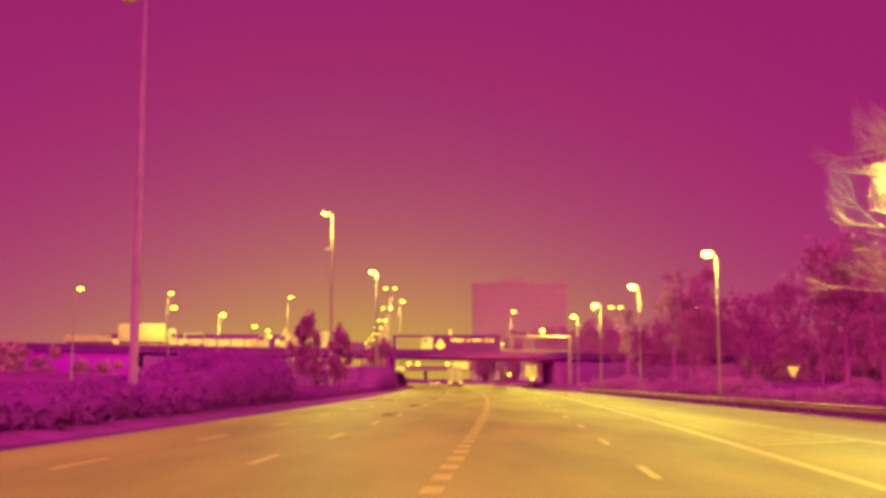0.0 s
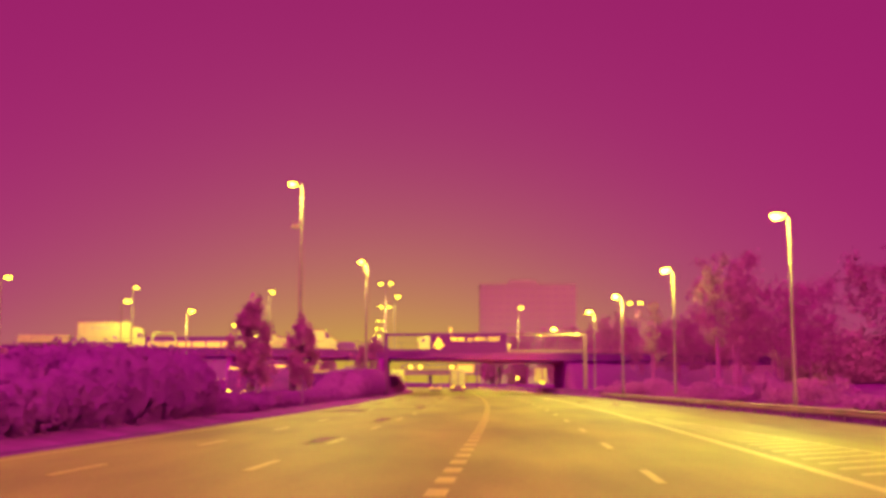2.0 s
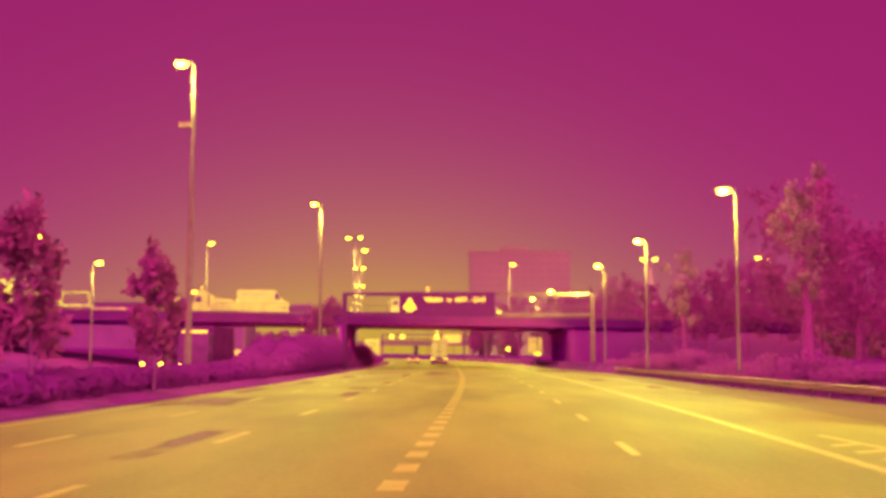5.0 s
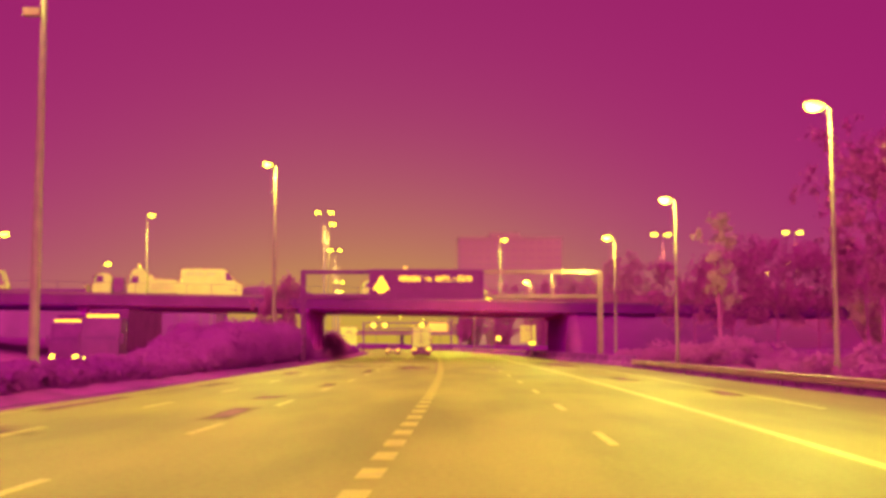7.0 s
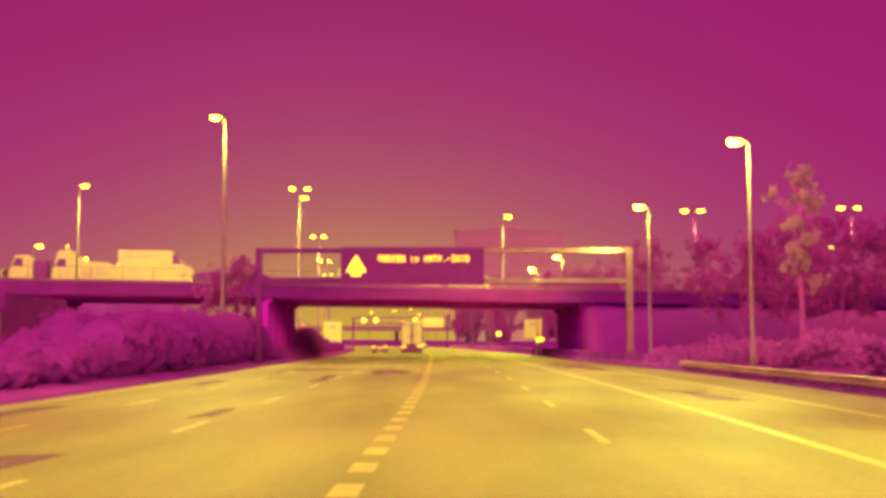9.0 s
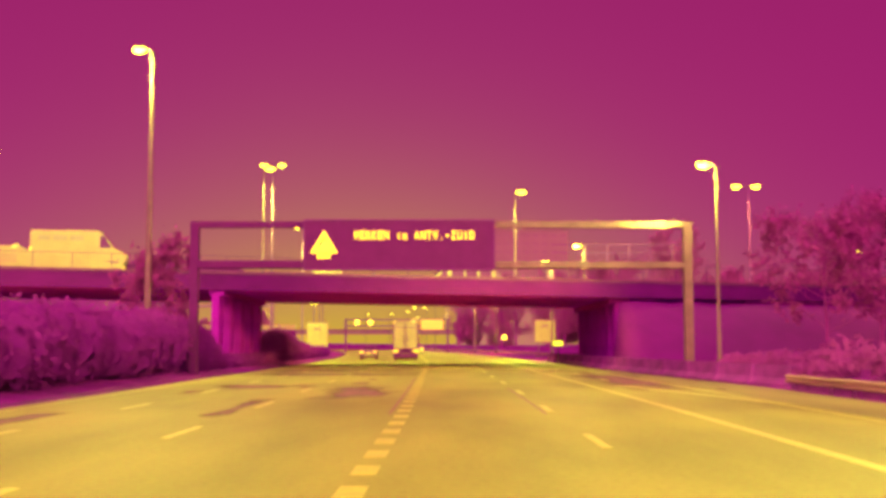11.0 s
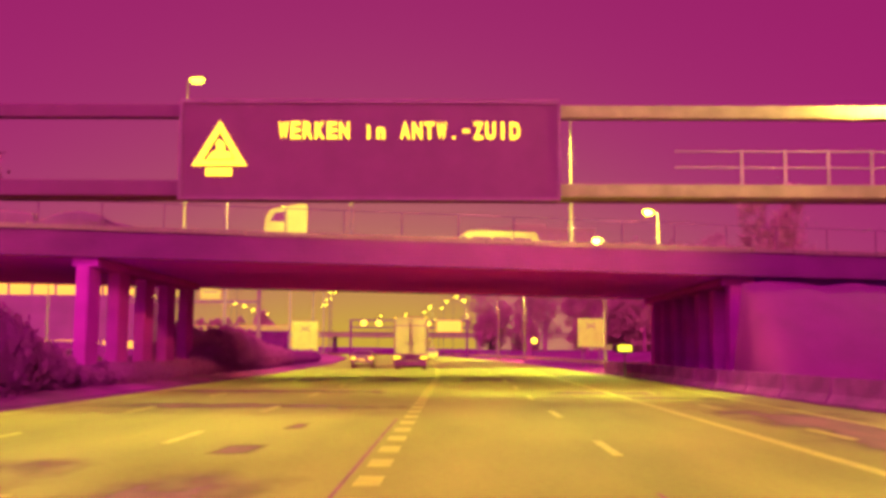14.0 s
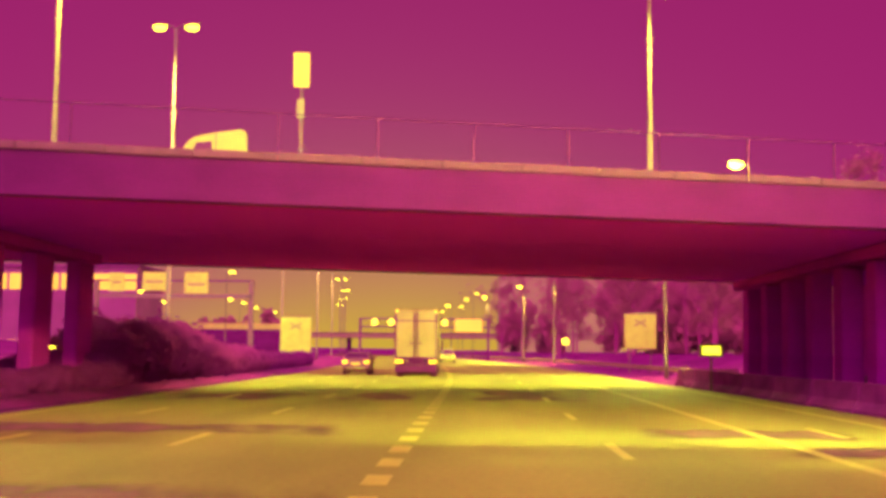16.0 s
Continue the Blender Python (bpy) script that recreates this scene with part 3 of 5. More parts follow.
# Steel is paler on the right and black on the left: painted lamplight fall-off.
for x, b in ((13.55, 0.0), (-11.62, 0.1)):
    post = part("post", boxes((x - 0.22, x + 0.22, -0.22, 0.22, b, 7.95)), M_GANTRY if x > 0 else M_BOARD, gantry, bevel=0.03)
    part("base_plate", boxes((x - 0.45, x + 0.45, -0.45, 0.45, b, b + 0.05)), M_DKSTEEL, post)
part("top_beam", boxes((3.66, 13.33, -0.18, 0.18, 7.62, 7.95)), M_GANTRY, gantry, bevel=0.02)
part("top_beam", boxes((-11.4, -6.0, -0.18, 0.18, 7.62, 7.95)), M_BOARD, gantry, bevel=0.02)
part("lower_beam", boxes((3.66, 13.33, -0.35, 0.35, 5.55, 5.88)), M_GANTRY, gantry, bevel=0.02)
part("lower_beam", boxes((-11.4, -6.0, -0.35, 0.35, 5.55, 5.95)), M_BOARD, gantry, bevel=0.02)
part("back_beam", boxes((-11.23, 13.33, 1.1, 1.3, 5.6, 5.8)), M_DKSTEEL, gantry)
part("walkway", boxes((-11.2, 13.3, 0.36, 1.08, 5.62, 5.70)), M_DKSTEEL, gantry)
for i in range(5):
    x = 8.3 + 1.1 * i
    part("rail_post", boxes((x - 0.035, x + 0.035, -0.32, -0.26, 5.88, 6.78)), M_MAST, gantry)
for z in (6.32, 6.74):
    part("hand_rail", tubes(([(6.6, -0.29, z), (13.3, -0.29, z)], 0.026), n=8), M_MAST, gantry)
board = part("display_board", boxes((-6.0, 3.64, -0.55, 0.25, 5.45, 7.97)), M_BOARD, gantry, "black electronic message board", bevel=0.03)
part("board_rim", boxes((-6.03, 3.67, -0.60, -0.555, 7.90, 8.0), (-6.03, 3.67, -0.60, -0.555, 5.42, 5.5), (-6.03, -5.95, -0.60, -0.555, 5.5, 7.9), (3.59, 3.67, -0.60, -0.555, 5.5, 7.9)), M_DKSTEEL, board)


def lettering(text, width, height, depth, material, parent, name="lettering", bold=0.0):
    cu = bpy.data.curves.new(name, "FONT")
    cu.body, cu.size, cu.extrude = text, 1.0, 0.02
    cu.offset = bold
    tmp = new(name, cu)
    bpy.context.view_layer.update()
    me = bpy.data.meshes.new_from_object(tmp)
    bpy.data.objects.remove(tmp)
    co = np.array([v.co[:] for v in me.vertices])
    lo, hi = co.min(0), co.max(0)
    for v in me.vertices:
        v.co = Vector(((v.co.x - lo[0]) / (hi[0] - lo[0]) * width, -v.co.z * depth, (v.co.y - lo[1]) / (hi[1] - lo[1]) * height))
    me.materials.clear()
    return link_mesh(name, me, material, parent, "lit amber letter")


TEXT = "WERKEN in ANTW.-ZUID"
CELL = 6.18 / 20
for i, ch in enumerate(TEXT):
    if ch == " ":
        continue
    w_, h_, lift = {"i": (0.07, 0.36, 0), "n": (0.2, 0.30, 0), ".": (0.07, 0.08, 0), "-": (0.17, 0.08, 0.17), "I": (0.07, 0.44, 0)}.get(ch, (0.25, 0.44, 0))
    o = lettering(ch, w_, h_, 1.0, M_LED, board, "letter", 0.03)
    o.location = (-3.52 + CELL * i + (CELL - w_) / 2, -0.59, 6.98 + lift)
# warning triangle of lamps with a heap in it
bm = bmesh.new()
tri_o, tri_i = [(-5.68, 6.28), (-4.28, 6.28), (-4.98, 7.44)], [(-5.40, 6.42), (-4.56, 6.42), (-4.98, 7.14)]
o_ = [bm.verts.new((x, -0.60, z)) for x, z in tri_o]
i_ = [bm.verts.new((x, -0.60, z)) for x, z in tri_i]
for k in range(3):
    bm.faces.new((o_[k], o_[(k + 1) % 3], i_[(k + 1) % 3], i_[k]))
ex = bmesh.ops.extrude_face_region(bm, geom=list(bm.faces))
for v in ex["geom"]:
    if isinstance(v, bmesh.types.BMVert):
        v.co.y -= 0.02
part("warning_triangle", bm, M_LED, board, "lit amber warning triangle")
bm = bmesh.new()
heap = [(-5.3, 6.45), (-4.62, 6.45), (-4.72, 6.62), (-4.84, 6.66), (-4.86, 6.86), (-5.0, 6.96), (-5.08, 6.84), (-5.04, 6.70), (-5.18, 6.62)]
f_ = bm.faces.new([bm.verts.new((x, -0.60, z)) for x, z in heap])
ex = bmesh.ops.extrude_face_region(bm, geom=[f_])
for v in ex["geom"]:
    if isinstance(v, bmesh.types.BMVert):
        v.co.y -= 0.02
part("pictogram", bm, M_LED, board, "lit heap symbol")
part("pictogram_bar", boxes((-5.32, -4.66, -0.62, -0.60, 6.02, 6.22)), M_LED, board)

# ---- the overpass ----
TILT, SKEW, FRONT = 0.57, 11.3, 195.5
BR = new("overpass")
BR.matrix_world = pose(0, FRONT, 0, 0, TILT, SKEW)
tagged(BR, "concrete road bridge crossing over the motorway", "bridge", kind="structure")
part("parapet", boxes((-95, 45, 0.0, 0.28, 5.55, 5.92)), M_CONC, BR)
cope_me = None
for k in range(72):
    if cope_me is None:
        ob = part("coping", boxes((0.0, 1.92, -0.10, 0.40, 5.92, 6.11)), M_COPE, BR, "pale concrete coping stone", bevel=0.02)
        cope_me = ob.data
    else:
        ob = link_mesh("coping", cope_me, None, BR)
    ob.location = (-95 + 1.945 * k, 0, 0.006 * ((k * 7) % 3 - 1))
part("parapet", boxes((-95, 45, 21.2, 21.5, 5.55, 6.1)), M_CONC, BR)
part("deck", boxes((-95, 45, 0.28, 21.2, 5.20, 5.52)), M_CONC, BR)
part("edge_beam", boxes((-95, 45, -0.02, 0.5, 4.90, 5.548)), M_CONC, BR)
part("edge_beam", boxes((-95, 45, 21.0, 21.5, 4.90, 5.548)), M_CONC, BR)
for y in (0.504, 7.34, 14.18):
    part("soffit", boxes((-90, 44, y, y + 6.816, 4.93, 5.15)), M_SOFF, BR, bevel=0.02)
CB, SB = math.cos(radians(SKEW)), math.sin(radians(SKEW))


def in_bridge(x, y):
    return x * CB + (y - FRONT) * SB, -x * SB + (y - FRONT) * CB


def pier(x, y0, y1, n, w, d):
    """A row of upright columns under the deck, running along the motorway."""
    me = None
    p = in_bridge(x, y0 - 0.5)
    o = part("cross_head", boxes((-w, w, 0, y1 - y0 + 1.3, 4.55, 4.90)), M_PIER, BR)
    o.location, o.rotation_euler = (p[0], p[1], 0), (0, 0, radians(-SKEW))
    for k in range(n):
        p = in_bridge(x, y0 + (y1 - y0) * k / (n - 1))
        if me is None:
            o = part("column", boxes((-w / 2, w / 2, -d / 2, d / 2, -0.4, 4.549)), M_PIER, BR, bevel=0.04)
            me = o.data
        else:
            o = link_mesh("column", me, None, BR)
        o.location, o.rotation_euler = (p[0], p[1], 0), (0, 0, radians(-SKEW))


pier(-13.35, 193.6, 209.45, 5, 0.5, 1.55)
pier(13.4, 200.0, 219.0, 7, 0.7, 0.9)
pier(-34.0, 191.0, 209.0, 5, 0.6, 0.9)
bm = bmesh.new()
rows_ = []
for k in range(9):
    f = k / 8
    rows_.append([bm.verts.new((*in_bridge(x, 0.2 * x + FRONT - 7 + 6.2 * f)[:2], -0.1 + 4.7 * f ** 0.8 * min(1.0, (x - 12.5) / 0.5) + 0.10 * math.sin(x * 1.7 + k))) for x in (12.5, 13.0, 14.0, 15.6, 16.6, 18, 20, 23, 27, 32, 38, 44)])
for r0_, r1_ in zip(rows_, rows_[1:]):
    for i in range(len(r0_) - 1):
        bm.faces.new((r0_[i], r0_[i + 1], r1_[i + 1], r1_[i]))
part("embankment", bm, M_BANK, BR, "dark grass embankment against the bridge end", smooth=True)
part("abutment", boxes((23.0, 45, 0.6, 20.9, -0.5, 4.898)), M_PIER, BR)
part("abutment", boxes((-95, -52, 0.6, 20.9, -0.5, 4.898)), M_PIER, BR)
part("hand_rail", tubes(([(-60, 0.15, 7.08), (40, 0.15, 7.08)], 0.018), n=6), M_BOARD, BR)
x = -60
me = None
while x <= 40:
    if me is None:
        ob = part("rail_post", boxes((-0.02, 0.02, -0.02, 0.02, 6.10, 7.08)), M_BOARD, BR)
        me = ob.data
    else:
        ob = link_mesh("rail_post", me, None, BR)
    ob.location = (x, 0.15, 0)
    x += 2.35


def on_bridge(x, depth):
    return (x, FRONT + 0.2 * x + depth, 5.525 - 0.01 * x)


for x, d, h in [(-46.5, 1.0, 14.4), (-29.6, 6.9, 14.5), (-11.9, 9.7, 14.3), (6.45, 6.1, 12.6), (24.7, 6.5, 13.6), (38.6, 1.5, 13.6)]:
    bx, by_, bz = on_bridge(x, d)
    street_lamp("bridge_lamp", bx, by_, h - bz, [0.2] if x < 20 else [0.3, -0.7], "street lamp standing on the bridge deck", "lamps on the bridge", base=bz, r0=0.09, r1=0.05, steel=M_DKSTEEL if x > 20 else None)
    street_light(bx + 0.4, by_ - 1.4, h - 0.15, 7000, name="bridge_light", aim=(0, -2))

# ---- vehicles ----
def wheel(parent, x, y, r, w):
    bm = tubes(([(x - w / 2, y, r), (x - w / 2 + 0.02, y, r), (x + w / 2 - 0.02, y, r), (x + w / 2, y, r)], [r * 0.92, r, r, r * 0.92]), n=20)
    wh = part("wheel", bm, M_RUBBER, parent, smooth=False)
    s = 1 if x > 0 else -1
    part("rim", tubes(([(x + s * (w / 2 - 0.03), y, r), (x + s * (w / 2 + 0.01), y, r)], [r * 0.6, r * 0.5]), n=14), M_GREY, wh)
    return wh


def side_panes(name, parent, panes, half, material=None):
    for poly in panes:
        for s in (-1, 1):
            bm = bmesh.new()
            lo = [bm.verts.new((s * (half(z) + 0.004), y, z)) for y, z in poly]
            hi = [bm.verts.new((s * (half(z) + 0.012), y, z)) for y, z in poly]
            bm.faces.new(lo)
            bm.faces.new(hi)
            n = len(poly)
            for i in range(n):
                bm.faces.new((lo[i], lo[(i + 1) % n], hi[(i + 1) % n], hi[i]))
            part(name, bm, material or M_GLASS, parent)


def quad_pane(name, parent, pts, material, label=""):
    bm = bmesh.new()
    a = [bm.verts.new(p) for p in pts]
    f = bm.faces.new(a)
    f.normal_update()
    nrm = f.normal.copy()
    ex = bmesh.ops.extrude_face_region(bm, geom=[f])
    for v in ex["geom"]:
        if isinstance(v, bmesh.types.BMVert):
            v.co += nrm * 0.012
    return part(name, bm, material, parent, label)


def saloon(name, x, y, z, rz, paint, label, kind="saloon", lit=True, group=""):
    """A car with its nose towards +y."""
    g = thing(name, x, y, z, rz, label, "car", group)
    if kind == "saloon":
        L, W, H = 4.5, 1.78, 1.43
        prof = [(-2.22, 0.32), (-2.25, 0.62), (-2.18, 0.93), (-1.62, 1.02), (-0.98, 1.38), (-0.25, 1.43), (0.30, 1.38), (1.05, 0.98), (1.95, 0.83), (2.22, 0.62), (2.22, 0.34), (1.9, 0.22), (-1.9, 0.22)]
        panes = [[(-1.42, 1.02), (-0.92, 1.33), (-0.32, 1.37), (-0.32, 0.99)], [(-0.25, 0.99), (-0.25, 1.37), (0.27, 1.32), (0.86, 0.98)]]
        rear, front = [(-1.60, 1.03), (-1.02, 1.36)], [(1.0, 1.0), (0.33, 1.37)]
    else:
        L, W, H = 4.4, 1.82, 1.75
        prof = [(-2.12, 0.34), (-2.16, 0.7), (-2.10, 1.02), (-1.86, 1.66), (-1.2, 1.76), (0.1, 1.74), (0.75, 1.58), (1.35, 1.08), (1.98, 0.92), (2.2, 0.66), (2.2, 0.36), (1.9, 0.24), (-1.9, 0.24)]
        panes = [[(-1.95, 1.08), (-1.75, 1.58), (-0.8, 1.66), (-0.8, 1.04)], [(-0.72, 1.04), (-0.72, 1.66), (0.1, 1.64), (0.1, 1.02)], [(0.18, 1.02), (0.18, 1.63), (0.66, 1.52), (1.14, 1.06)]]
        rear, front = [(-2.08, 1.08), (-1.88, 1.62)], [(1.3, 1.12), (0.74, 1.55)]
    taper = lambda v: 1.0 - 0.24 * max(0.0, v - 0.95) / 0.5 if v > 0.95 else (1.0 if v > 0.4 else 0.95)
    bm = extrude_profile(prof, -W / 2, W / 2, taper)
    part("body", bm, paint, g, bevel=0.03)
    half = lambda v: W / 2 * taper(v)
    side_panes("side_window", g, panes, half)
    for nm, (a, b) in (("rear_window", rear), ("windscreen", front)):
        ha, hb = half(a[1]) - 0.12, half(b[1]) - 0.10
        s = -1 if nm == "rear_window" else 1
        off = 0.02 * s
        pts = [(-ha, a[0] + off, a[1] + 0.01), (ha, a[0] + off, a[1] + 0.01), (hb, b[0] + off, b[1]), (-hb, b[0] + off, b[1])]
        quad_pane(nm, g, pts if s < 0 else pts[::-1], M_GLASS)
    for sx in (-1, 1):
        for wy in (-1.32, 1.36):
            wheel(g, sx * (W / 2 - 0.11), wy, 0.32, 0.2)
        part("tail_lamp", boxes((sx * 0.7 - 0.16, sx * 0.7 + 0.16, -2.27, -2.2, 0.70, 0.88)), M_TAIL if lit else M_DARK, g, "glowing tail lamp", bevel=0.015)
        part("headlamp", boxes((sx * 0.66 - 0.17, sx * 0.66 + 0.17, 2.1, 2.22, 0.62, 0.76)), M_GREY, g, bevel=0.015)
        part("mirror", boxes((sx * (W / 2 + 0.02) - 0.03, sx * (W / 2 + 0.14), 0.62, 0.72, 0.98, 1.10)), paint, g, bevel=0.02)
        part("exhaust", tubes(([(sx * 0.5, -2.27, 0.30), (sx * 0.5, -2.15, 0.30)], 0.04), n=8), M_STEEL, g)
    part("bumper", boxes((-W / 2 + 0.06, W / 2 - 0.06, -2.29, -2.15, 0.34, 0.56)), paint, g, bevel=0.03)
    # On lit cars the plate itself glows in place of a plate lamp.
    part("plate", boxes((-0.27, 0.27, -2.305, -2.29, 0.60, 0.73)), M_YBOARD if not lit else M_PANEL, g, "pale number plate with an added glow")
    # Sky sheen on the rear of the roof, built as a pale strip.
    part("roof_sheen", boxes((-0.52, 0.52, rear[1][0] - 0.03, rear[1][0] + 0.05, rear[1][1] + 0.0, rear[1][1] + 0.035)), M_GREY, g, "pale strip standing for sky sheen on the roof", bevel=0.01)
    # Reflection low on the bumper, painted as a pale strip.
    part("bumper_glint", boxes((-0.58, 0.58, -2.30, -2.288, 0.35, 0.43)), M_YBOARD, g)
    return g


def van(name, x, y, z, rz, label, length=5.6, height=2.5, windows=True, group="", slope=1.0):
    g = thing(name, x, y, z, rz, label, "van", group)
    W, h = 1.98, height
    e = length / 2
    prof = [(-e, 0.35), (-e, h - 0.12), (-e + 0.15, h), (e - 2.0 * slope, h), (e - 1.75 * slope, h - 0.08), (e - 0.75, 1.25 + 0.3 * (slope - 1)), (e - 0.08, 1.0), (e, 0.7), (e, 0.4), (e - 0.3, 0.28), (-e + 0.3, 0.28)]
    taper = lambda v: 1.0 - 0.09 * max(0, v - 1.1) / 1.4
    part("body", extrude_profile(prof, -W / 2, W / 2, taper), M_WHITE, g, bevel=0.04)
    half = lambda v: W / 2 * taper(v)
    zb, zt = h * 0.58, h * 0.86
    panes = [[(e - 1.75 * slope, zb - 0.1), (e - 1.75 * slope, zt), (e - 1.5 * slope, zt), (e - 1.0 * slope, zb - 0.1)]]
    if windows:
        n = 3
        for i in range(n):
            y0 = -e + 0.35 + i * (length - 2.3 * slope) / n
            panes.append([(y0, zb), (y0, zt), (y0 + (length - 2.3 * slope) / n - 0.12, zt), (y0 + (length - 2.3 * slope) / n - 0.12, zb)])
    side_panes("side_window", g, panes, half)
    quad_pane("windscreen", g, [(0.78, e - 0.86 * slope, 1.40 + 0.3 * (slope - 1)), (-0.78, e - 0.86 * slope, 1.40 + 0.3 * (slope - 1)), (-0.72, e - 1.60 * slope, h - 0.2), (0.72, e - 1.60 * slope, h - 0.2)], M_GLASS)
    for sx in (-1, 1):
        for wy in (-e + 1.0, e - 1.0):
            wheel(g, sx * (W / 2 - 0.12), wy, 0.34, 0.22)
        part("headlamp", boxes((sx * 0.72 - 0.14, sx * 0.72 + 0.14, e - 0.08, e + 0.02, 0.75, 0.95)), M_GREY, g)
        part("tail_lamp", boxes((sx * 0.9 - 0.06, sx * 0.9 + 0.06, -e - 0.02, -e + 0.05, 0.9, 1.3)), M_TAIL, g)
        part("mirror", boxes((sx * 1.04 - 0.06, sx * 1.04 + 0.08, e - 1.5, e - 1.4, 1.35, 1.6)), M_DARK, g)
    part("sill", boxes((-W / 2 - 0.01, W / 2 + 0.01, -e + 0.5, e - 0.5, 0.30, 0.42)), M_RUBBER, g)
    return g


def lorry_cab(g, y0, paint, W=2.45, H=2.9, lit=False):
    """A forward-control cab whose back stands at y0."""
    prof = [(y0, 0.75), (y0, H - 0.25), (y0 + 0.4, H), (y0 + 1.35, H - 0.05), (y0 + 1.75, 1.75), (y0 + 1.85, 0.55), (y0 + 0.3, 0.5)]
    cab = part("cab", extrude_profile(prof, -W / 2, W / 2), paint, g, bevel=0.05)
    side_panes("side_window", cab, [[(y0 + 0.75, 1.7), (y0 + 0.75, 2.35), (y0 + 1.35, 2.35), (y0 + 1.55, 1.7)]], lambda v: W / 2)
    quad_pane("windscreen", cab, [(1.05, y0 + 1.745, 1.85), (-1.05, y0 + 1.745, 1.85), (-1.0, y0 + 1.47, 2.55), (1.0, y0 + 1.47, 2.55)], M_GLASS)
    part("bumper", boxes((-W / 2, W / 2, y0 + 1.7, y0 + 1.95, 0.4, 0.8)), M_DARK, cab, bevel=0.03)
    part("grille", boxes((-0.75, 0.75, y0 + 1.80, y0 + 1.88, 0.95, 1.55)), M_DARK, cab)
    for sx in (-1, 1):
        part("headlamp", boxes((sx * 0.9 - 0.16, sx * 0.9 + 0.16, y0 + 1.93, y0 + 2.0, 0.55, 0.75)), M_HEADL if lit else M_GREY, cab, bevel=0.02)
        part("mirror", boxes((sx * (W / 2 + 0.16) - 0.06, sx * (W / 2 + 0.16) + 0.06, y0 + 1.6, y0 + 1.7, 1.6, 2.3)), M_DARK, cab)
        wheel(g, sx * (W / 2 - 0.2), y0 + 1.05, 0.5, 0.3)
    return cab


def box_lorry(name, x, y, z, rz, label, length=6.8, top=3.8, paint=None, rear=False, group=""):
    """A lorry with a closed body; nose to +y, the tail at y = 0."""
    g = thing(name, x, y, z, rz, label, "lorry", group)
    W = 2.5
    paint = paint or M_WHITE
    body = part("box_body", boxes((-W / 2, W / 2, 0.0, length, 1.05, top)), paint, g, bevel=0.03)
    part("roof_rail", boxes((-W / 2 - 0.02, W / 2 + 0.02, -0.03, 0.12, top - 0.12, top + 0.02)), M_GREY, body)
    part("roof_rail", boxes((-W / 2 - 0.02, W / 2 + 0.02, length - 0.1, length + 0.02, top - 0.1, top + 0.02)), M_GREY, body)
    part("chassis", boxes((-0.45, 0.45, 0.2, length + 1.6, 0.72, 1.045)), M_DARK, g)
    lorry_cab(g, length + 0.15, paint, H=min(3.1, top - 0.3))
    for sx in (-1, 1):
        for wy in ((1.4, 2.7, 4.0) if length > 9 else (1.8,)):
            wheel(g, sx * (W / 2 - 0.22), wy, 0.5, 0.34)
    if rear:
        for sx in (-1, 1):
            d = part("rear_door", boxes((min(sx * 0.02, sx * 1.17), max(sx * 0.02, sx * 1.17), -0.07, -0.02, 1.16, top - 0.16)), M_GREY, body, bevel=0.012)
            part("lock_rod", tubes(([(sx * 0.10, -0.10, 1.1), (sx * 0.10, -0.10, top - 0.14)], 0.028), n=8), M_DKSTEEL, d)
            part("handle", boxes((sx * 0.22 - 0.14, sx * 0.22 + 0.14, -0.135, -0.115, 1.95, 2.02)), M_DKSTEEL, d)
            part("door_edge", boxes((sx * 1.21 - 0.035, sx * 1.21 + 0.035, -0.085, -0.02, 1.16, top - 0.16)), M_DARK, d)
            for hz in (1.4, 2.1, 2.9, 3.5):
                part("hinge", boxes((sx * 1.19 - 0.07, sx * 1.19 + 0.07, -0.09, -0.03, hz, hz + 0.07)), M_DARK, d)
            part("tail_lamp", boxes((sx * 1.0 - 0.22, sx * 1.0 + 0.22, -0.02, 0.05, 0.80, 0.98)), M_TAIL, g, "glowing tail lamp cluster", bevel=0.015)
            part("marker_lamp", boxes((sx * 1.17 - 0.06, sx * 1.17 + 0.06, -0.09, -0.03, top - 0.10, top - 0.02)), M_TAIL, g)
            part("mud_flap", boxes((sx * 0.98 - 0.25, sx * 0.98 + 0.25, 0.75, 0.78, 0.2, 0.85)), M_RUBBER, g)
            part("bumper_arm", boxes((sx * 0.55 - 0.05, sx * 0.55 + 0.05, 0.05, 0.25, 0.5, 0.8)), M_DARK, g)
        part("cross_bar", boxes((-1.17, 1.17, -0.085, -0.072, 3.28, 3.35)), M_DKSTEEL, body)
        part("door_sill", boxes((-W / 2, W / 2, -0.08, 0.05, 1.0, 1.15)), M_DARK, body)
        part("underrun_bar", boxes((-1.25, 1.25, 0.02, 0.14, 0.30, 0.62)), M_DARK, g, bevel=0.02)
        part("lamp_board", boxes((-0.7, 0.7, 0.0, 0.06, 0.70, 0.84)), M_DARK, g)
        part("dirt_skirt", boxes((-1.2, 1.2, 0.35, 0.38, 0.15, 0.45)), M_RUBBER, g)
    return g


# the lorry and the car ahead on the motorway
box_lorry("articulated_lorry", -2.45, 236, 0, 1.0, "grey box lorry with closed rear doors and lit tail lamps", 11.5, 3.95, M_GREY, rear=True)
saloon("saloon_car", -6.55, 242.5, 0, 1.0, M_CAR, "grey saloon car with glowing tail lamps on the carriageway")
saloon("people_carrier", -2.6, 312, 0, 4.0, M_WHITE, "pale people carrier far ahead on the carriageway", kind="mpv")

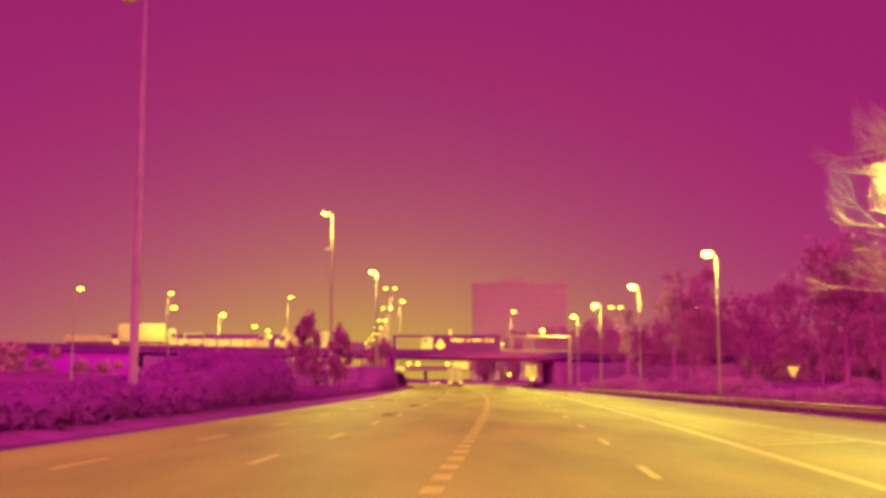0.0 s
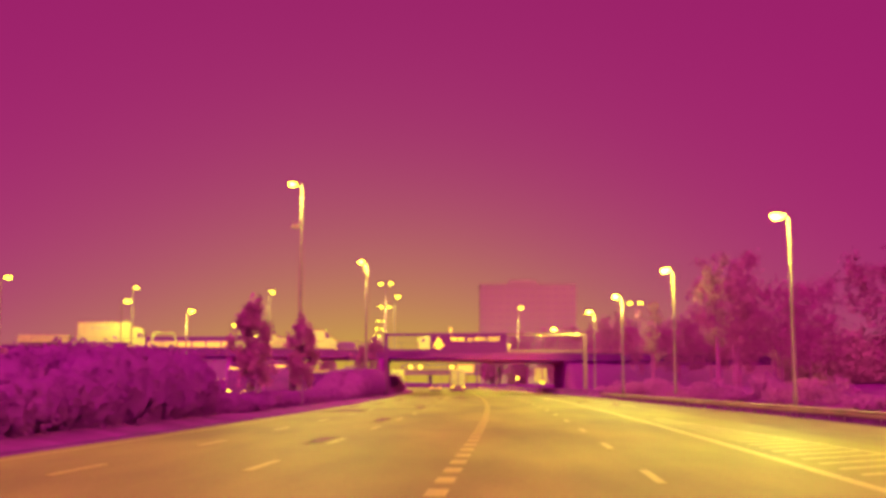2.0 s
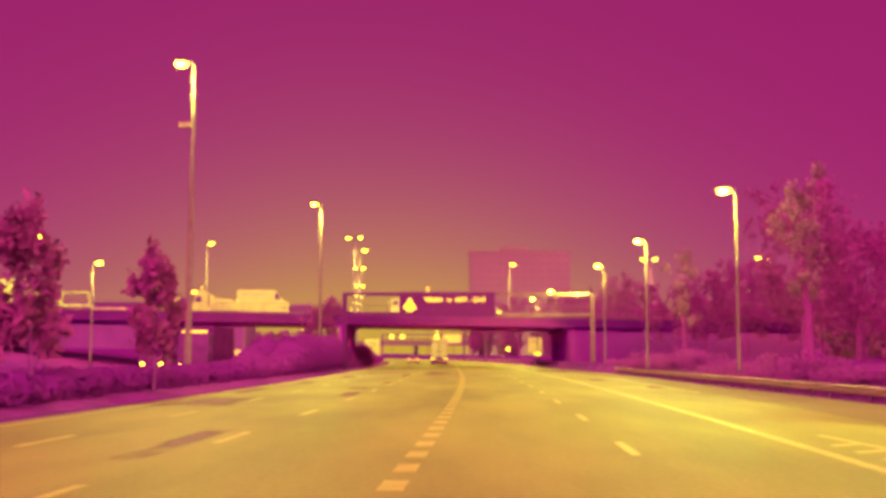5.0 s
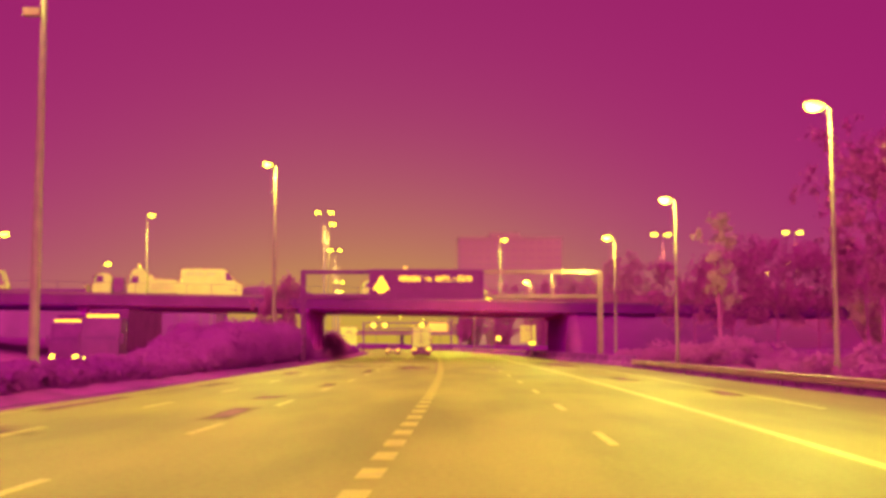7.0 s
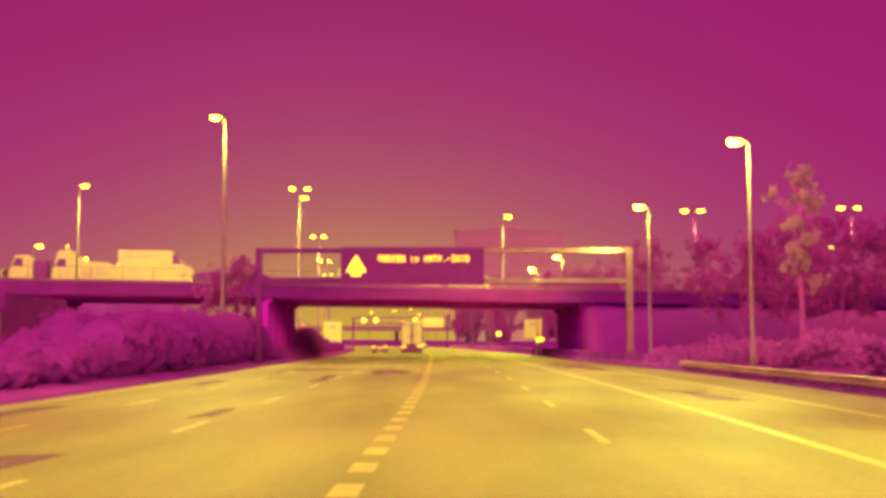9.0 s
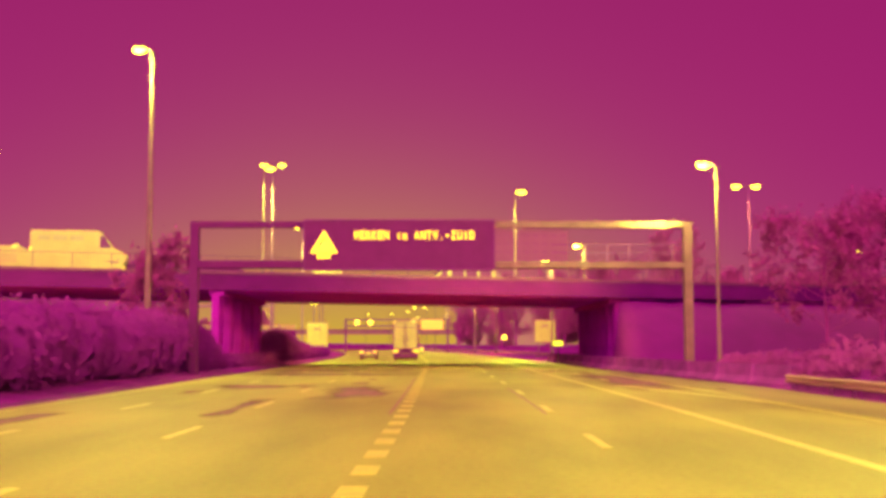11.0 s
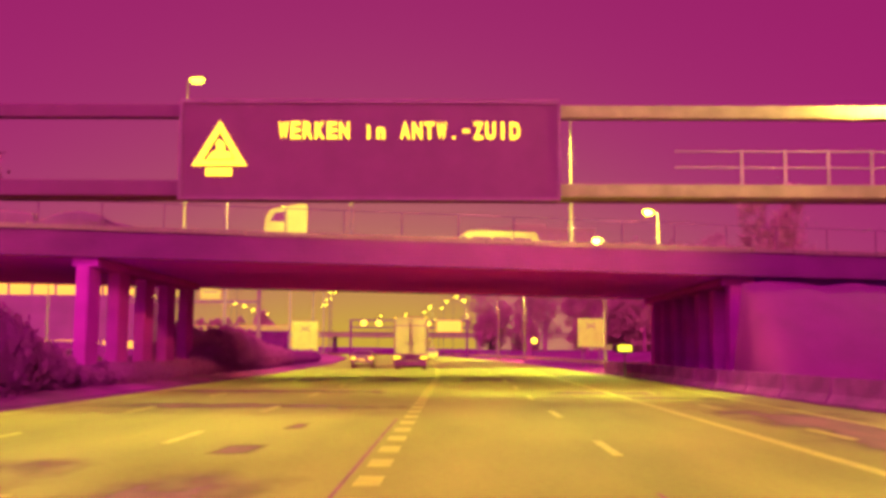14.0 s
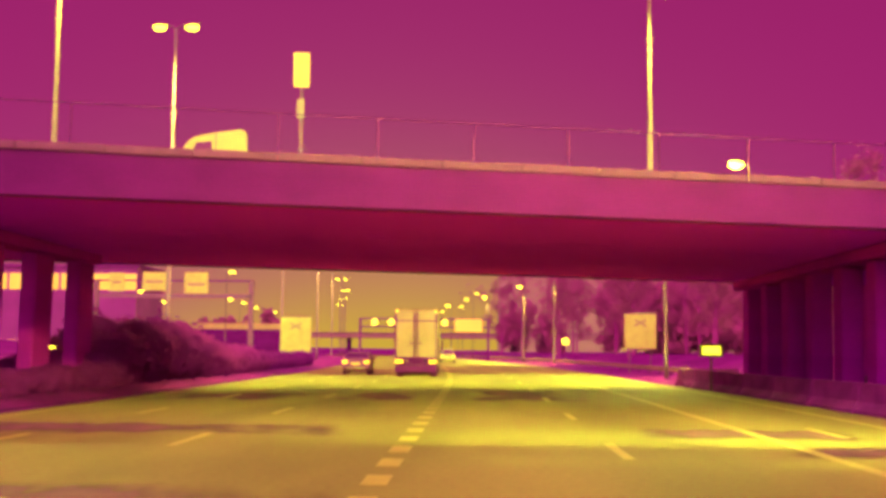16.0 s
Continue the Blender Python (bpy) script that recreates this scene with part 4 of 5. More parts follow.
# standing traffic on the overpass
def park(fn, name, x, depth, faces, *a, **k):
    bx, by_, bz = on_bridge(x, depth)
    return fn(name, bx, by_, bz, SKEW - 90 if faces > 0 else SKEW + 90, *a, **k)


lorry1 = park(box_lorry, "box_lorry", -54.0, 3.4, 1, "white box lorry waiting on the bridge", 6.9, 3.75)
for i, (a, b) in enumerate(((1.6, 2.2), (2.35, 3.1), (3.25, 4.2))):
    part("faded_lettering", boxes((1.252, 1.258, a, b, 2.75, 3.2)), M_YMARK, lorry1, "faded grey marks on the side")
flat = thing("flatbed_trailer", *on_bridge(-61.5, 3.4), SKEW - 90, "pale low trailer standing on the bridge", "trailer")
part("load_body", boxes((-1.2, 1.2, 0, 6.6, 0.9, 1.9)), M_WHITE, flat, bevel=0.04)
part("chassis", boxes((-0.45, 0.45, 0.2, 6.9, 0.6, 0.896)), M_DARK, flat)
for sx in (-1, 1):
    for wy in (1.2, 2.4, 5.4):
        wheel(flat, sx * 1.0, wy, 0.45, 0.3)
hoist = thing("skip_lorry", *on_bridge(-44.6, 3.4), SKEW - 90, "pale lorry with an arched steel hoist frame", "lorry")
part("hoist_arm", tubes(([(-0.8, 0, 1.0), (-0.8, 0.3, 2.4), (-0.8, 3.0, 2.5), (-0.8, 3.4, 1.1)], 0.12), n=8), M_WHITE, hoist)
part("hoist_arm", tubes(([(0.8, 0, 1.0), (0.8, 0.3, 2.4), (0.8, 3.0, 2.5), (0.8, 3.4, 1.1)], 0.12), n=8), M_WHITE, hoist)
part("bed", boxes((-1.15, 1.15, -0.3, 3.6, 0.85, 1.15)), M_WHITE, hoist, bevel=0.03)
for sx in (-1, 1):
    for wy in (0.4, 2.8):
        wheel(hoist, sx * 0.95, wy, 0.45, 0.3)

tow = thing("recovery_lorry", *on_bridge(-28.6, 4.2), SKEW + 90, "white car transporter with a roof beacon and a sloping bed", "lorry")
tow_cab = lorry_cab(tow, 0.2, M_WHITE, H=3.05)
part("sun_visor", boxes((-1.15, 1.15, 1.5, 1.8, 2.52, 2.6)), M_DARK, tow_cab)
part("beacon_bar", boxes((-0.9, 0.9, 0.75, 1.1, 3.1, 3.3)), M_GREY, tow_cab, "roof beacon bar", bevel=0.03)
part("beacon_lamp", tubes(([(-0.6, 0.92, 3.3), (-0.6, 0.92, 3.5)], [0.11, 0.08]), n=10), M_TAIL, tow_cab, "amber beacon")
part("chassis", boxes((-0.45, 0.45, -8.4, 1.6, 0.5, 0.74)), M_DARK, tow)
body_ = part("winch_body", extrude_profile([(-2.7, 0.76), (-2.7, 1.95), (-2.2, 2.06), (-0.5, 2.1), (-0.35, 2.5), (0.05, 2.55), (0.05, 0.76)], -1.2, 1.2), M_WHITE, tow, "white winch housing behind the cab", bevel=0.05)
part("locker", boxes((-1.23, -1.205, -2.3, -1.3, 0.95, 1.6)), M_GREY, body_, bevel=0.01)
part("locker", boxes((-1.23, -1.205, -1.1, -0.2, 0.95, 1.6)), M_GREY, body_, bevel=0.01)
part("bed_floor", boxes((-1.1, 1.1, -8.9, -2.72, 0.74, 0.8)), M_GREY, tow)
for sx in (-1, 1):
    part("side_board", extrude_profile([(-2.72, 0.62), (-2.72, 1.85), (-4.2, 1.6), (-8.9, 0.98), (-8.9, 0.62)], min(sx * 1.12, sx * 1.24), max(sx * 1.12, sx * 1.24)), M_WHITE, tow, "sloping white side board")
    part("tail_lamp", boxes((sx * 0.95 - 0.15, sx * 0.95 + 0.15, -8.96, -8.9, 0.64, 0.76)), M_TAIL, tow)
    for wy in (-6.6, -5.4):
        wheel(tow, sx * 1.0, wy, 0.42, 0.3)
bx_, by_, bz_ = on_bridge(-22.7, 4.2)
loaded = van("white_van", bx_, by_, bz_ + 0.80, SKEW - 90, "white van loaded on the car transporter's bed", length=6.0, height=2.42, windows=False, slope=0.95)
for a, b in ((-2.5, -1.75), (-1.6, -0.7), (-0.55, 0.3)):
    for sx in (-1, 1):
        part("faded_lettering", boxes((sx * 0.972 - 0.004, sx * 0.972 + 0.004, a, b, 1.75, 2.08)), M_YMARK, loaded, "faded grey marks on the side")
crane = thing("works_lorry", *on_bridge(-31.0, 4.2), SKEW + 90, "pale works lorry with a small box body", "lorry")
lorry_cab(crane, 1.05, M_WHITE, W=2.2, H=2.6)
# Body coloured dark so that it reads as the gap behind the cab.
part("box_body", boxes((-1.1, 1.1, -0.1, 0.95, 0.8, 2.2)), M_DARK, crane, "box body darkened like the gap between lorries", bevel=0.06)
part("chassis", boxes((-0.42, 0.42, -0.4, 2.6, 0.55, 0.79)), M_DARK, crane)
part("front_boom", tubes(([(0.4, 2.8, 0.9), (0.4, 3.5, 1.5), (0.4, 3.9, 1.2)], 0.09), n=8), M_WHITE, crane)
part("plough_blade", extrude_profile([(3.1, 0.55), (3.35, 0.75), (3.45, 1.15), (3.3, 1.5), (3.22, 1.48), (3.34, 1.15), (3.26, 0.8), (3.05, 0.62)], -1.1, 1.1), M_WHITE, crane)
for sx in (-1, 1):
    wheel(crane, sx * 0.9, 0.4, 0.42, 0.28)
park(saloon, "dark_car", -14.2, 3.4, 1, M_DARK, "dark car waiting on the bridge", kind="saloon")
park(saloon, "dark_car", -19.4, 7.0, -1, M_DARK, "dark estate car waiting on the bridge", kind="mpv")
park(van, "minibus", 2.4, 13.0, -1, "white minibus seen above the parapet", length=5.6, height=2.2)
cabv = thing("light_lorry", *on_bridge(-5.9, 11.5), SKEW + 90, "white light lorry with a high cab on the bridge", "lorry")
part("cab", extrude_profile([(0.6, 0.5), (0.6, 3.0), (0.75, 3.1), (1.6, 2.96), (2.35, 2.78), (2.62, 2.45), (2.68, 0.5)], -1.05, 1.05), M_WHITE, cabv, bevel=0.06)
side_panes("side_window", cabv, [[(1.72, 2.15), (1.72, 2.66), (2.2, 2.6), (2.42, 2.15)]], lambda v: 1.05)
part("door_seam", boxes((-1.06, 1.06, 1.58, 1.61, 0.8, 2.965)), M_DARK, cabv)
wheel(cabv, -0.85, 2.0, 0.38, 0.25), wheel(cabv, 0.85, 2.0, 0.38, 0.25)
part("chassis", boxes((-0.4, 0.4, -3.0, 1.6, 0.5, 0.79)), M_DARK, cabv)
part("flat_bed", boxes((-1.05, 1.05, -3.2, 0.55, 0.8, 1.05)), M_WHITE, cabv, bevel=0.05)
wheel(cabv, -0.85, -2.0, 0.38, 0.25), wheel(cabv, 0.85, -2.0, 0.38, 0.25)

# oncoming traffic beyond the hedge
def oncoming_lorry(x, y, label):
    g = thing("oncoming_lorry", x, y, 0, 180, label, "lorry")
    part("box_body", boxes((-1.25, 1.25, -9, 0, 1.1, 3.9)), M_TARP, g, bevel=0.03)
    part("chassis", boxes((-0.45, 0.45, -8.8, 1.2, 0.7, 1.096)), M_DARK, g)
    cab = lorry_cab(g, 0.1, M_DARK, H=3.3, lit=True)
    part("roof_lamp_bar", boxes((-1.0, 1.0, 1.2, 1.35, 3.32, 3.46)), M_TAIL, cab, "lit marker lamps over the cab")
    for sx in (-1, 1):
        for wy in (-7.5, -6.2):
            wheel(g, sx * 1.0, wy, 0.5, 0.3)
    return g


oncoming_lorry(-28.8, 172, "dark oncoming lorry with dazzling headlamps")
oncoming_lorry(-21.6, 157, "dark oncoming lorry with lit headlamps beyond the hedge")
for x, y in ((-25.0, 200), (-22.0, 218)):
    c = saloon("oncoming_car", x, y, 0, 180, M_DARK, "dark oncoming car with lit headlamps", group="oncoming cars")
    for o in c.children:
        if o.name.startswith("headlamp"):
            o.data.materials[0] = M_HEADL


# ---- signs and small fixtures ----
def board_sign(name, x, y, z0, z1, w, rz, label):
    g = thing(name, x, y, 0, rz, label, "road sign")
    pl = part("panel", boxes((-w / 2, w / 2, -0.03, 0.03, z0, z1)), M_YBOARD, g, bevel=0.012)
    for zr in (z1, z0 - 0.05):
        part("rim", boxes((-w / 2 - 0.03, w / 2 + 0.03, -0.05, 0.02, zr, zr + 0.05)), M_STEEL, pl)
    h = z1 - z0
    zc = z0 + h * 0.74
    for s in (-1, 1):
        bm = boxes((-w * 0.2, w * 0.2, -0.042, -0.034, -0.07, 0.07))
        o = part("mark", bm, M_YMARK, pl, "faint crossed lane mark")
        o.location, o.rotation_euler = (0, 0, zc), (0, s * 0.5, 0)
    for s in (-1, 1):
        part("leg", tubes(([(s * w * 0.33, 0.08, -0.3), (s * w * 0.33, 0.08, z1 - 0.2)], 0.05), n=8), M_STEEL, g)
    return g


board_sign("lane_board", 13.55, 254.2, 1.82, 4.45, 2.41, 0, "pale panel sign on two posts beside the road")
board_sign("lane_board", -14.8, 267.4, 1.3, 4.38, 2.74, 0, "large pale panel sign on two posts in the median")

wb = thing("warning_box", 10.9, 215.9, 0.0, 0, "small pale lit warning box beside the barrier end", "warning sign")
part("housing", boxes((-0.46, 0.46, -0.12, 0.12, 1.42, 1.92)), M_YBOARD, wb, bevel=0.03)
part("face", boxes((-0.36, 0.36, -0.14, -0.122, 1.52, 1.82)), M_SIGNAL, wb, "lit face")
part("post", tubes(([(0, 0, -0.1), (0, 0, 1.42)], 0.05), n=8), M_STEEL, wb)

os_ = thing("route_sign", *on_bridge(-3.55, 3.8), 0, "tall pale sign on a post standing on the bridge", "road sign")
part("post", tubes(([(0, 0, 0), (0, 0, 3.98)], 0.05), n=8), M_STEEL, os_)
# Emission added to the panel, as no lamp reaches its front.
part("panel", boxes((-0.21, 0.21, -0.09, -0.05, 3.05, 3.98)), M_PANEL, os_, "pale panel with added glow", bevel=0.01)
part("box", boxes((-0.1, 0.08, -0.14, -0.05, 2.2, 2.7)), M_YMARK, os_)
part("clamp", boxes((-0.07, 0.07, -0.06, 0.06, 1.3, 1.4)), M_STEEL, os_)

# A headlamp of oncoming traffic, held by a made-up post.
wl_ = thing("warning_lamp", -14.93, 211.1, 0, 0, "oncoming headlamp set on an added post by the bridge pier", "lamp")
part("post", tubes(([(0, 0, -0.1), (0, 0, 1.1)], 0.04), n=8), M_STEEL, wl_)
bm = bmesh.new()
bmesh.ops.create_uvsphere(bm, u_segments=14, v_segments=10, radius=0.3)
bmesh.ops.translate(bm, vec=(0, 0, 1.3), verts=bm.verts)
part("lens", bm, M_HEADL, wl_, "glowing lens", smooth=True)

vl = thing("verge_lamp", 11.5, 300, 0, 0, "small lit marker lamp on a post beside the guard rail", "lamp")
part("post", tubes(([(0, 0, -0.1), (0, 0, 2.3)], 0.05), n=8), M_DKSTEEL, vl)
part("lens", tubes(([(0, -0.16, 2.7), (0, 0.06, 2.7)], [0.36, 0.4]), n=16), M_SIGNAL, vl, "round lit lens")
part("hood", tubes(([(0, 0.062, 2.7), (0, 0.2, 2.7)], [0.42, 0.3]), n=16), M_DKSTEEL, vl)

yl = thing("give_way_sign", 14.15, 77.0, 0, 0, "pale inverted triangle sign on a post", "road sign")
part("post", tubes(([(0, 0.05, 0.1), (0, 0.05, 2.3)], 0.035), n=8), M_DKSTEEL, yl)
bm = bmesh.new()
fa = bm.faces.new([bm.verts.new(p) for p in ((-0.34, 0, 2.28), (0.34, 0, 2.28), (0.05, 0, 1.72), (-0.05, 0, 1.72))])
ex = bmesh.ops.extrude_face_region(bm, geom=[fa])
for v in ex["geom"]:
    if isinstance(v, bmesh.types.BMVert):
        v.co.y -= 0.03
part("panel", bm, M_YBOARD, yl)

# far sign bridge with round signals
fg = thing("signal_gantry", 0, 352, 0, 0, "far dark gantry carrying round lit signals", "gantry")
part("beam", boxes((-18, 3, -0.3, 0.3, 6.5, 6.75)), M_DKSTEEL, fg)
part("beam", boxes((-18, 3, -0.3, 0.3, 5.2, 5.45)), M_DKSTEEL, fg)
for x in (-18, 3):
    part("post", boxes((x - 0.2, x + 0.2, -0.2, 0.2, -0.1, 6.75)), M_DKSTEEL, fg)
for x in (-15.6, -12.9, -4.1):
    s_ = part("signal_box", tubes(([(x, -0.35, 6.05), (x, -0.55, 6.05)], 0.62), n=18), M_DARK, fg)
    part("signal_lens", tubes(([(x, -0.56, 6.05), (x, -0.62, 6.05)], 0.5), n=18), M_SIGNAL, s_, "round lit signal")
part("panel", boxes((-2.4, 2.0, -0.6, -0.4, 4.6, 6.6)), M_PANEL, fg, "lit pale direction panel")

lg = thing("direction_gantry", 0, 300, 0, 0, "pale steel gantry with direction panels beyond the bridge", "gantry")
part("beam", boxes((-44, -25.5, -0.25, 0.25, 7.5, 7.9)), M_STEEL, lg)
part("beam", boxes((-44, -25.5, -0.25, 0.25, 9.4, 9.6)), M_DKSTEEL, lg)
for x in (-44, -25.5):
    part("post", boxes((x - 0.25, x + 0.25, -0.25, 0.25, -0.1, 9.6)), M_STEEL, lg)
for x0, x1, z0, z1 in ((-42.4, -40.6, 8.2, 10.4), (-38.4, -35.6, 8.3, 10.5), (-33.4, -30.6, 8.0, 10.5)):
    p_ = part("panel", boxes((x0, x1, -0.4, -0.3, z0, z1)), M_YBOARD, lg)
    part("mark", boxes((x0 + 0.4, x1 - 0.4, -0.42, -0.405, z0 + 0.9, z0 + 1.2)), M_YMARK, p_)

fo = thing("far_overpass", 0, 500, 0, -4, "far concrete overpass across the motorway", "bridge", kind="structure")
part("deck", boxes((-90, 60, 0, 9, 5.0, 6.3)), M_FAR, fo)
part("coping", boxes((-90, 60, -0.2, 0.1, 6.3, 6.6)), M_COPE, fo)
for x in (-62, -38, -14, 12):
    part("column", boxes((x - 0.6, x + 0.6, 3, 5, -0.2, 5.0)), M_CONC, fo)


# ---- planting ----
HY = [(-60, 1.2), (20, 1.2), (53, 1.3), (66, 1.7), (72, 2.4), (76, 3.0), (86, 3.1), (89, 1.15), (110, 1.0), (131, 1.0), (137, 1.1), (143, 1.5), (149, 2.8), (170, 3.4), (182, 3.3), (188, 1.4), (191, 0.95), (208, 0.95), (212, 1.8), (215, 3.3), (220, 3.0), (230, 2.0), (245, 1.5), (262, 1.3)]


def hedge_h(y):
    return float(np.interp(y, [a for a, _ in HY], [b for _, b in HY]))


rng = random.Random(7)
y = -34.0
while y < 262:
    ln = rng.uniform(9, 12)
    cs, rs = [], []
    for k in range(16):
        yy_ = y + ln * (k % 8 + 0.5) / 8 + rng.uniform(-0.4, 0.4)
        h = hedge_h(yy_) * rng.uniform(0.84, 1.08)
        x = -12.55 - rng.uniform(0, 0.5) if k < 8 else -14.6 - rng.uniform(0, 0.9)
        cs.append((x + bend(yy_), yy_, h * 0.46))
        rs.append((1.45 * min(1.0, 0.5 + h / 5), 1.1, h * 0.54))
    g = thing("hedge", label="dense dark shrubs planted in the median", category="hedge", group="median planting")
    link_mesh("foliage", leaf_mesh("foliage", cs, rs, 11000 if y > 30 else 2000, 0.12, int(y * 7 + 900)), M_LEAF, g)
    bm = bmesh.new()
    for c, r in zip(cs, rs):
        m_ = Matrix.Translation(c) @ Matrix.Diagonal((r[0] * 0.85, r[1] * 0.9, r[2] * 0.85, 1))
        for v in bmesh.ops.create_icosphere(bm, subdivisions=3, radius=1, matrix=m_)["verts"]:
            v.co += Vector((rng.uniform(-1, 1), rng.uniform(-1, 1), rng.uniform(-1, 1))) * 0.13
    ob = part("inner_growth", bm, M_LEAF, g)
    y += ln * 0.92


def limbs(bm, p, d, ln, r, depth, rnd, spread=0.6, droop=0.0, tips=None):
    pts, q, dd = [p.copy()], p.copy(), d.copy()
    for k in range(4):
        dd = (dd + Vector((rnd.uniform(-1, 1), rnd.uniform(-1, 1), rnd.uniform(-1, 1))) * 0.12 + Vector((0, 0, -droop))).normalized()
        q = q + dd * ln / 4
        pts.append(q.copy())
    tube(bm, pts, [r * (1 - 0.17 * k) for k in range(5)], 6 if depth > 1 else 4, cap=False)
    if tips is not None:
        tips.append(q.copy())
    if depth <= 0:
        return
    for k in range(rnd.choice((3, 4))):
        f = rnd.uniform(0.35, 1.0)
        b = pts[min(3, int(f * 4))].lerp(pts[min(4, int(f * 4) + 1)], f * 4 - int(f * 4))
        a = Vector((rnd.uniform(-1, 1), rnd.uniform(-1, 1), rnd.uniform(-0.3, 0.7))).normalized()
        limbs(bm, b, (dd * 0.9 + a * spread).normalized(), ln * rnd.uniform(0.5, 0.72), r * 0.52, depth - 1, rnd, spread, droop, tips)


def tree(x, y, h, w, seed, label, leaf=None, leaves=4500, z=0.0, group="trees", narrow=False, size=0.22, low=0.16, twigs=1):
    """A trunk with limbs that fork into twigs, and a loose crown of small leaves round their tips."""
    g = thing("tree", x, y, z, 0, label, "tree", group)
    rnd = random.Random(seed)
    bm = bmesh.new()
    tube(bm, [(0, 0, -0.3), (0.05, 0, h * 0.25), (-0.05, 0.05, h * 0.55), (0.1, 0, h * 0.93)], [h * 0.016, h * 0.012, h * 0.008, h * 0.002], 8)
    tips = []
    n = 14 if twigs > 1 else 11
    for k in range(n):
        zz = h * (low + (0.88 - low) * k / n)
        a = k * 2.4 + rnd.uniform(-0.4, 0.4)
        up_ = 1.6 if narrow else 0.7
        d = Vector((math.cos(a), math.sin(a), up_)).normalized()
        limbs(bm, Vector((0, 0, zz)), d, w * rnd.uniform(0.5, 1.1) * (0.5 + 0.65 * math.sin(math.pi * (k + 2) / (n + 3))), h * 0.004, twigs, rnd, 0.7, 0, tips)
    part("trunk", bm, M_TRUNK if twigs < 2 else M_TWIG, g)
    cs = [tuple(p) for p in tips]
    s = w * (0.24 if twigs < 2 else 0.17)
    rs = [(s * rnd.uniform(0.6, 1.2), s * rnd.uniform(0.6, 1.2), s * rnd.uniform(0.7, 1.6) * (1.4 if narrow else 0.9)) for _ in cs]
    link_mesh("crown", leaf_mesh("crown", cs, rs, leaves, size, seed, loose=True), leaf or M_LEAF2, g)
    return g


# dark slim trees rising out of the hedge
for x, y, h, w in ((-13.9, 99.7, 5.3, 1.5), (-12.65, 109.4, 5.5, 1.3), (-14.1, 181.0, 6.2, 2.0)):
    tree(x, y, h, w, int(y * 3), "slim dark tree rising from the median hedge", M_LEAF2, 3200, narrow=True, group="median trees", size=0.16)

# trees on the bank
for i, (x, y, h, w) in enumerate(((24.6, 146, 13.0, 3.4), (21.5, 134.5, 8.5, 3.0), (28, 112, 9, 3.2), (21, 84, 7.5, 3.0), (30, 150, 9, 3.4), (38, 172, 12, 4), (24.5, 232, 11, 3), (29, 252, 12, 3.4), (23.5, 187, 6.5, 3.3), (27.5, 189, 8, 3.4), (31.5, 188, 8.5, 3.6), (36, 190, 8, 3.6), (41, 191, 9, 4), (46, 192, 9, 4), (21, 262, 9.5, 2.6), (25, 282, 12, 3.2), (17.5, 290, 9, 2.4), (22, 318, 12, 3.2), (16, 335, 10, 3), (33, 300, 14, 4), (44, 132, 13, 4.5), (40, 96, 11, 4.5), (54, 160, 15, 5), (50, 205, 15, 5), (33, 75, 9, 4), (44, 60, 11, 5), (60, 110, 16, 5.5), (42, 240, 14, 4.5), (27, 95, 6.5, 3), (36, 130, 9, 4), (40, 215, 12, 4), (9, 362, 15, 3.4), (14, 350, 14, 3), (18, 365, 16, 4), (23, 345, 15, 3.6), (28, 360, 16, 4), (6, 385, 14, 4), (33, 340, 15, 4), (12.5, 322, 11, 2.6), (38, 355, 16, 4))):
    x += bend(min(y, 145))
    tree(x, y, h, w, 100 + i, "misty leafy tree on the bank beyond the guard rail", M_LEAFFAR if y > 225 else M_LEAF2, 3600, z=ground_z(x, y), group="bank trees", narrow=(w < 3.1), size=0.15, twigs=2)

# slim feathery trees beside the lamps, with lamplight mixed into their leaf colour
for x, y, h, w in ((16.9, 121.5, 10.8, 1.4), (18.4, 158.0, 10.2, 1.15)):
    tree(x, y, h, w, int(y), "slim feathery tree with lamplight in its leaf colour", M_LEAFLIT, 2600, z=ground_z(x, y), group="lamp-lit trees", narrow=True, size=0.11, low=0.3, twigs=2)

# a bare tree reaching over the lamp
bt = thing("bare_tree", 16.7, 62.0, ground_z(16.7, 62.0), 0, "bare branched tree with lamplight in its bark colour", "tree")
rnd = random.Random(5)
bm = bmesh.new()
tube(bm, [(0, 0, -0.3), (0.1, 0, 3), (-0.2, 0.2, 6.5), (0, 0, 11)], [0.24, 0.19, 0.14, 0.05], 8)
for k in range(26):
    zz = 4.4 + 7.0 * k / 26
    a = 2.4 * k
    d = Vector((math.cos(a) - (0.9 if k % 3 else 0.1), math.sin(a) * 0.8, 0.12)).normalized()
    limbs(bm, Vector((0, 0, min(zz, 10.6))), d, rnd.uniform(2.4, 3.6), 0.06, 3, rnd, 0.6, -0.02)
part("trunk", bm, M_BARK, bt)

M_SHRUB = leafmat("shrub_leaf", (0.42, 0.07, 0.34), (0.47, 0.1, 0.37))
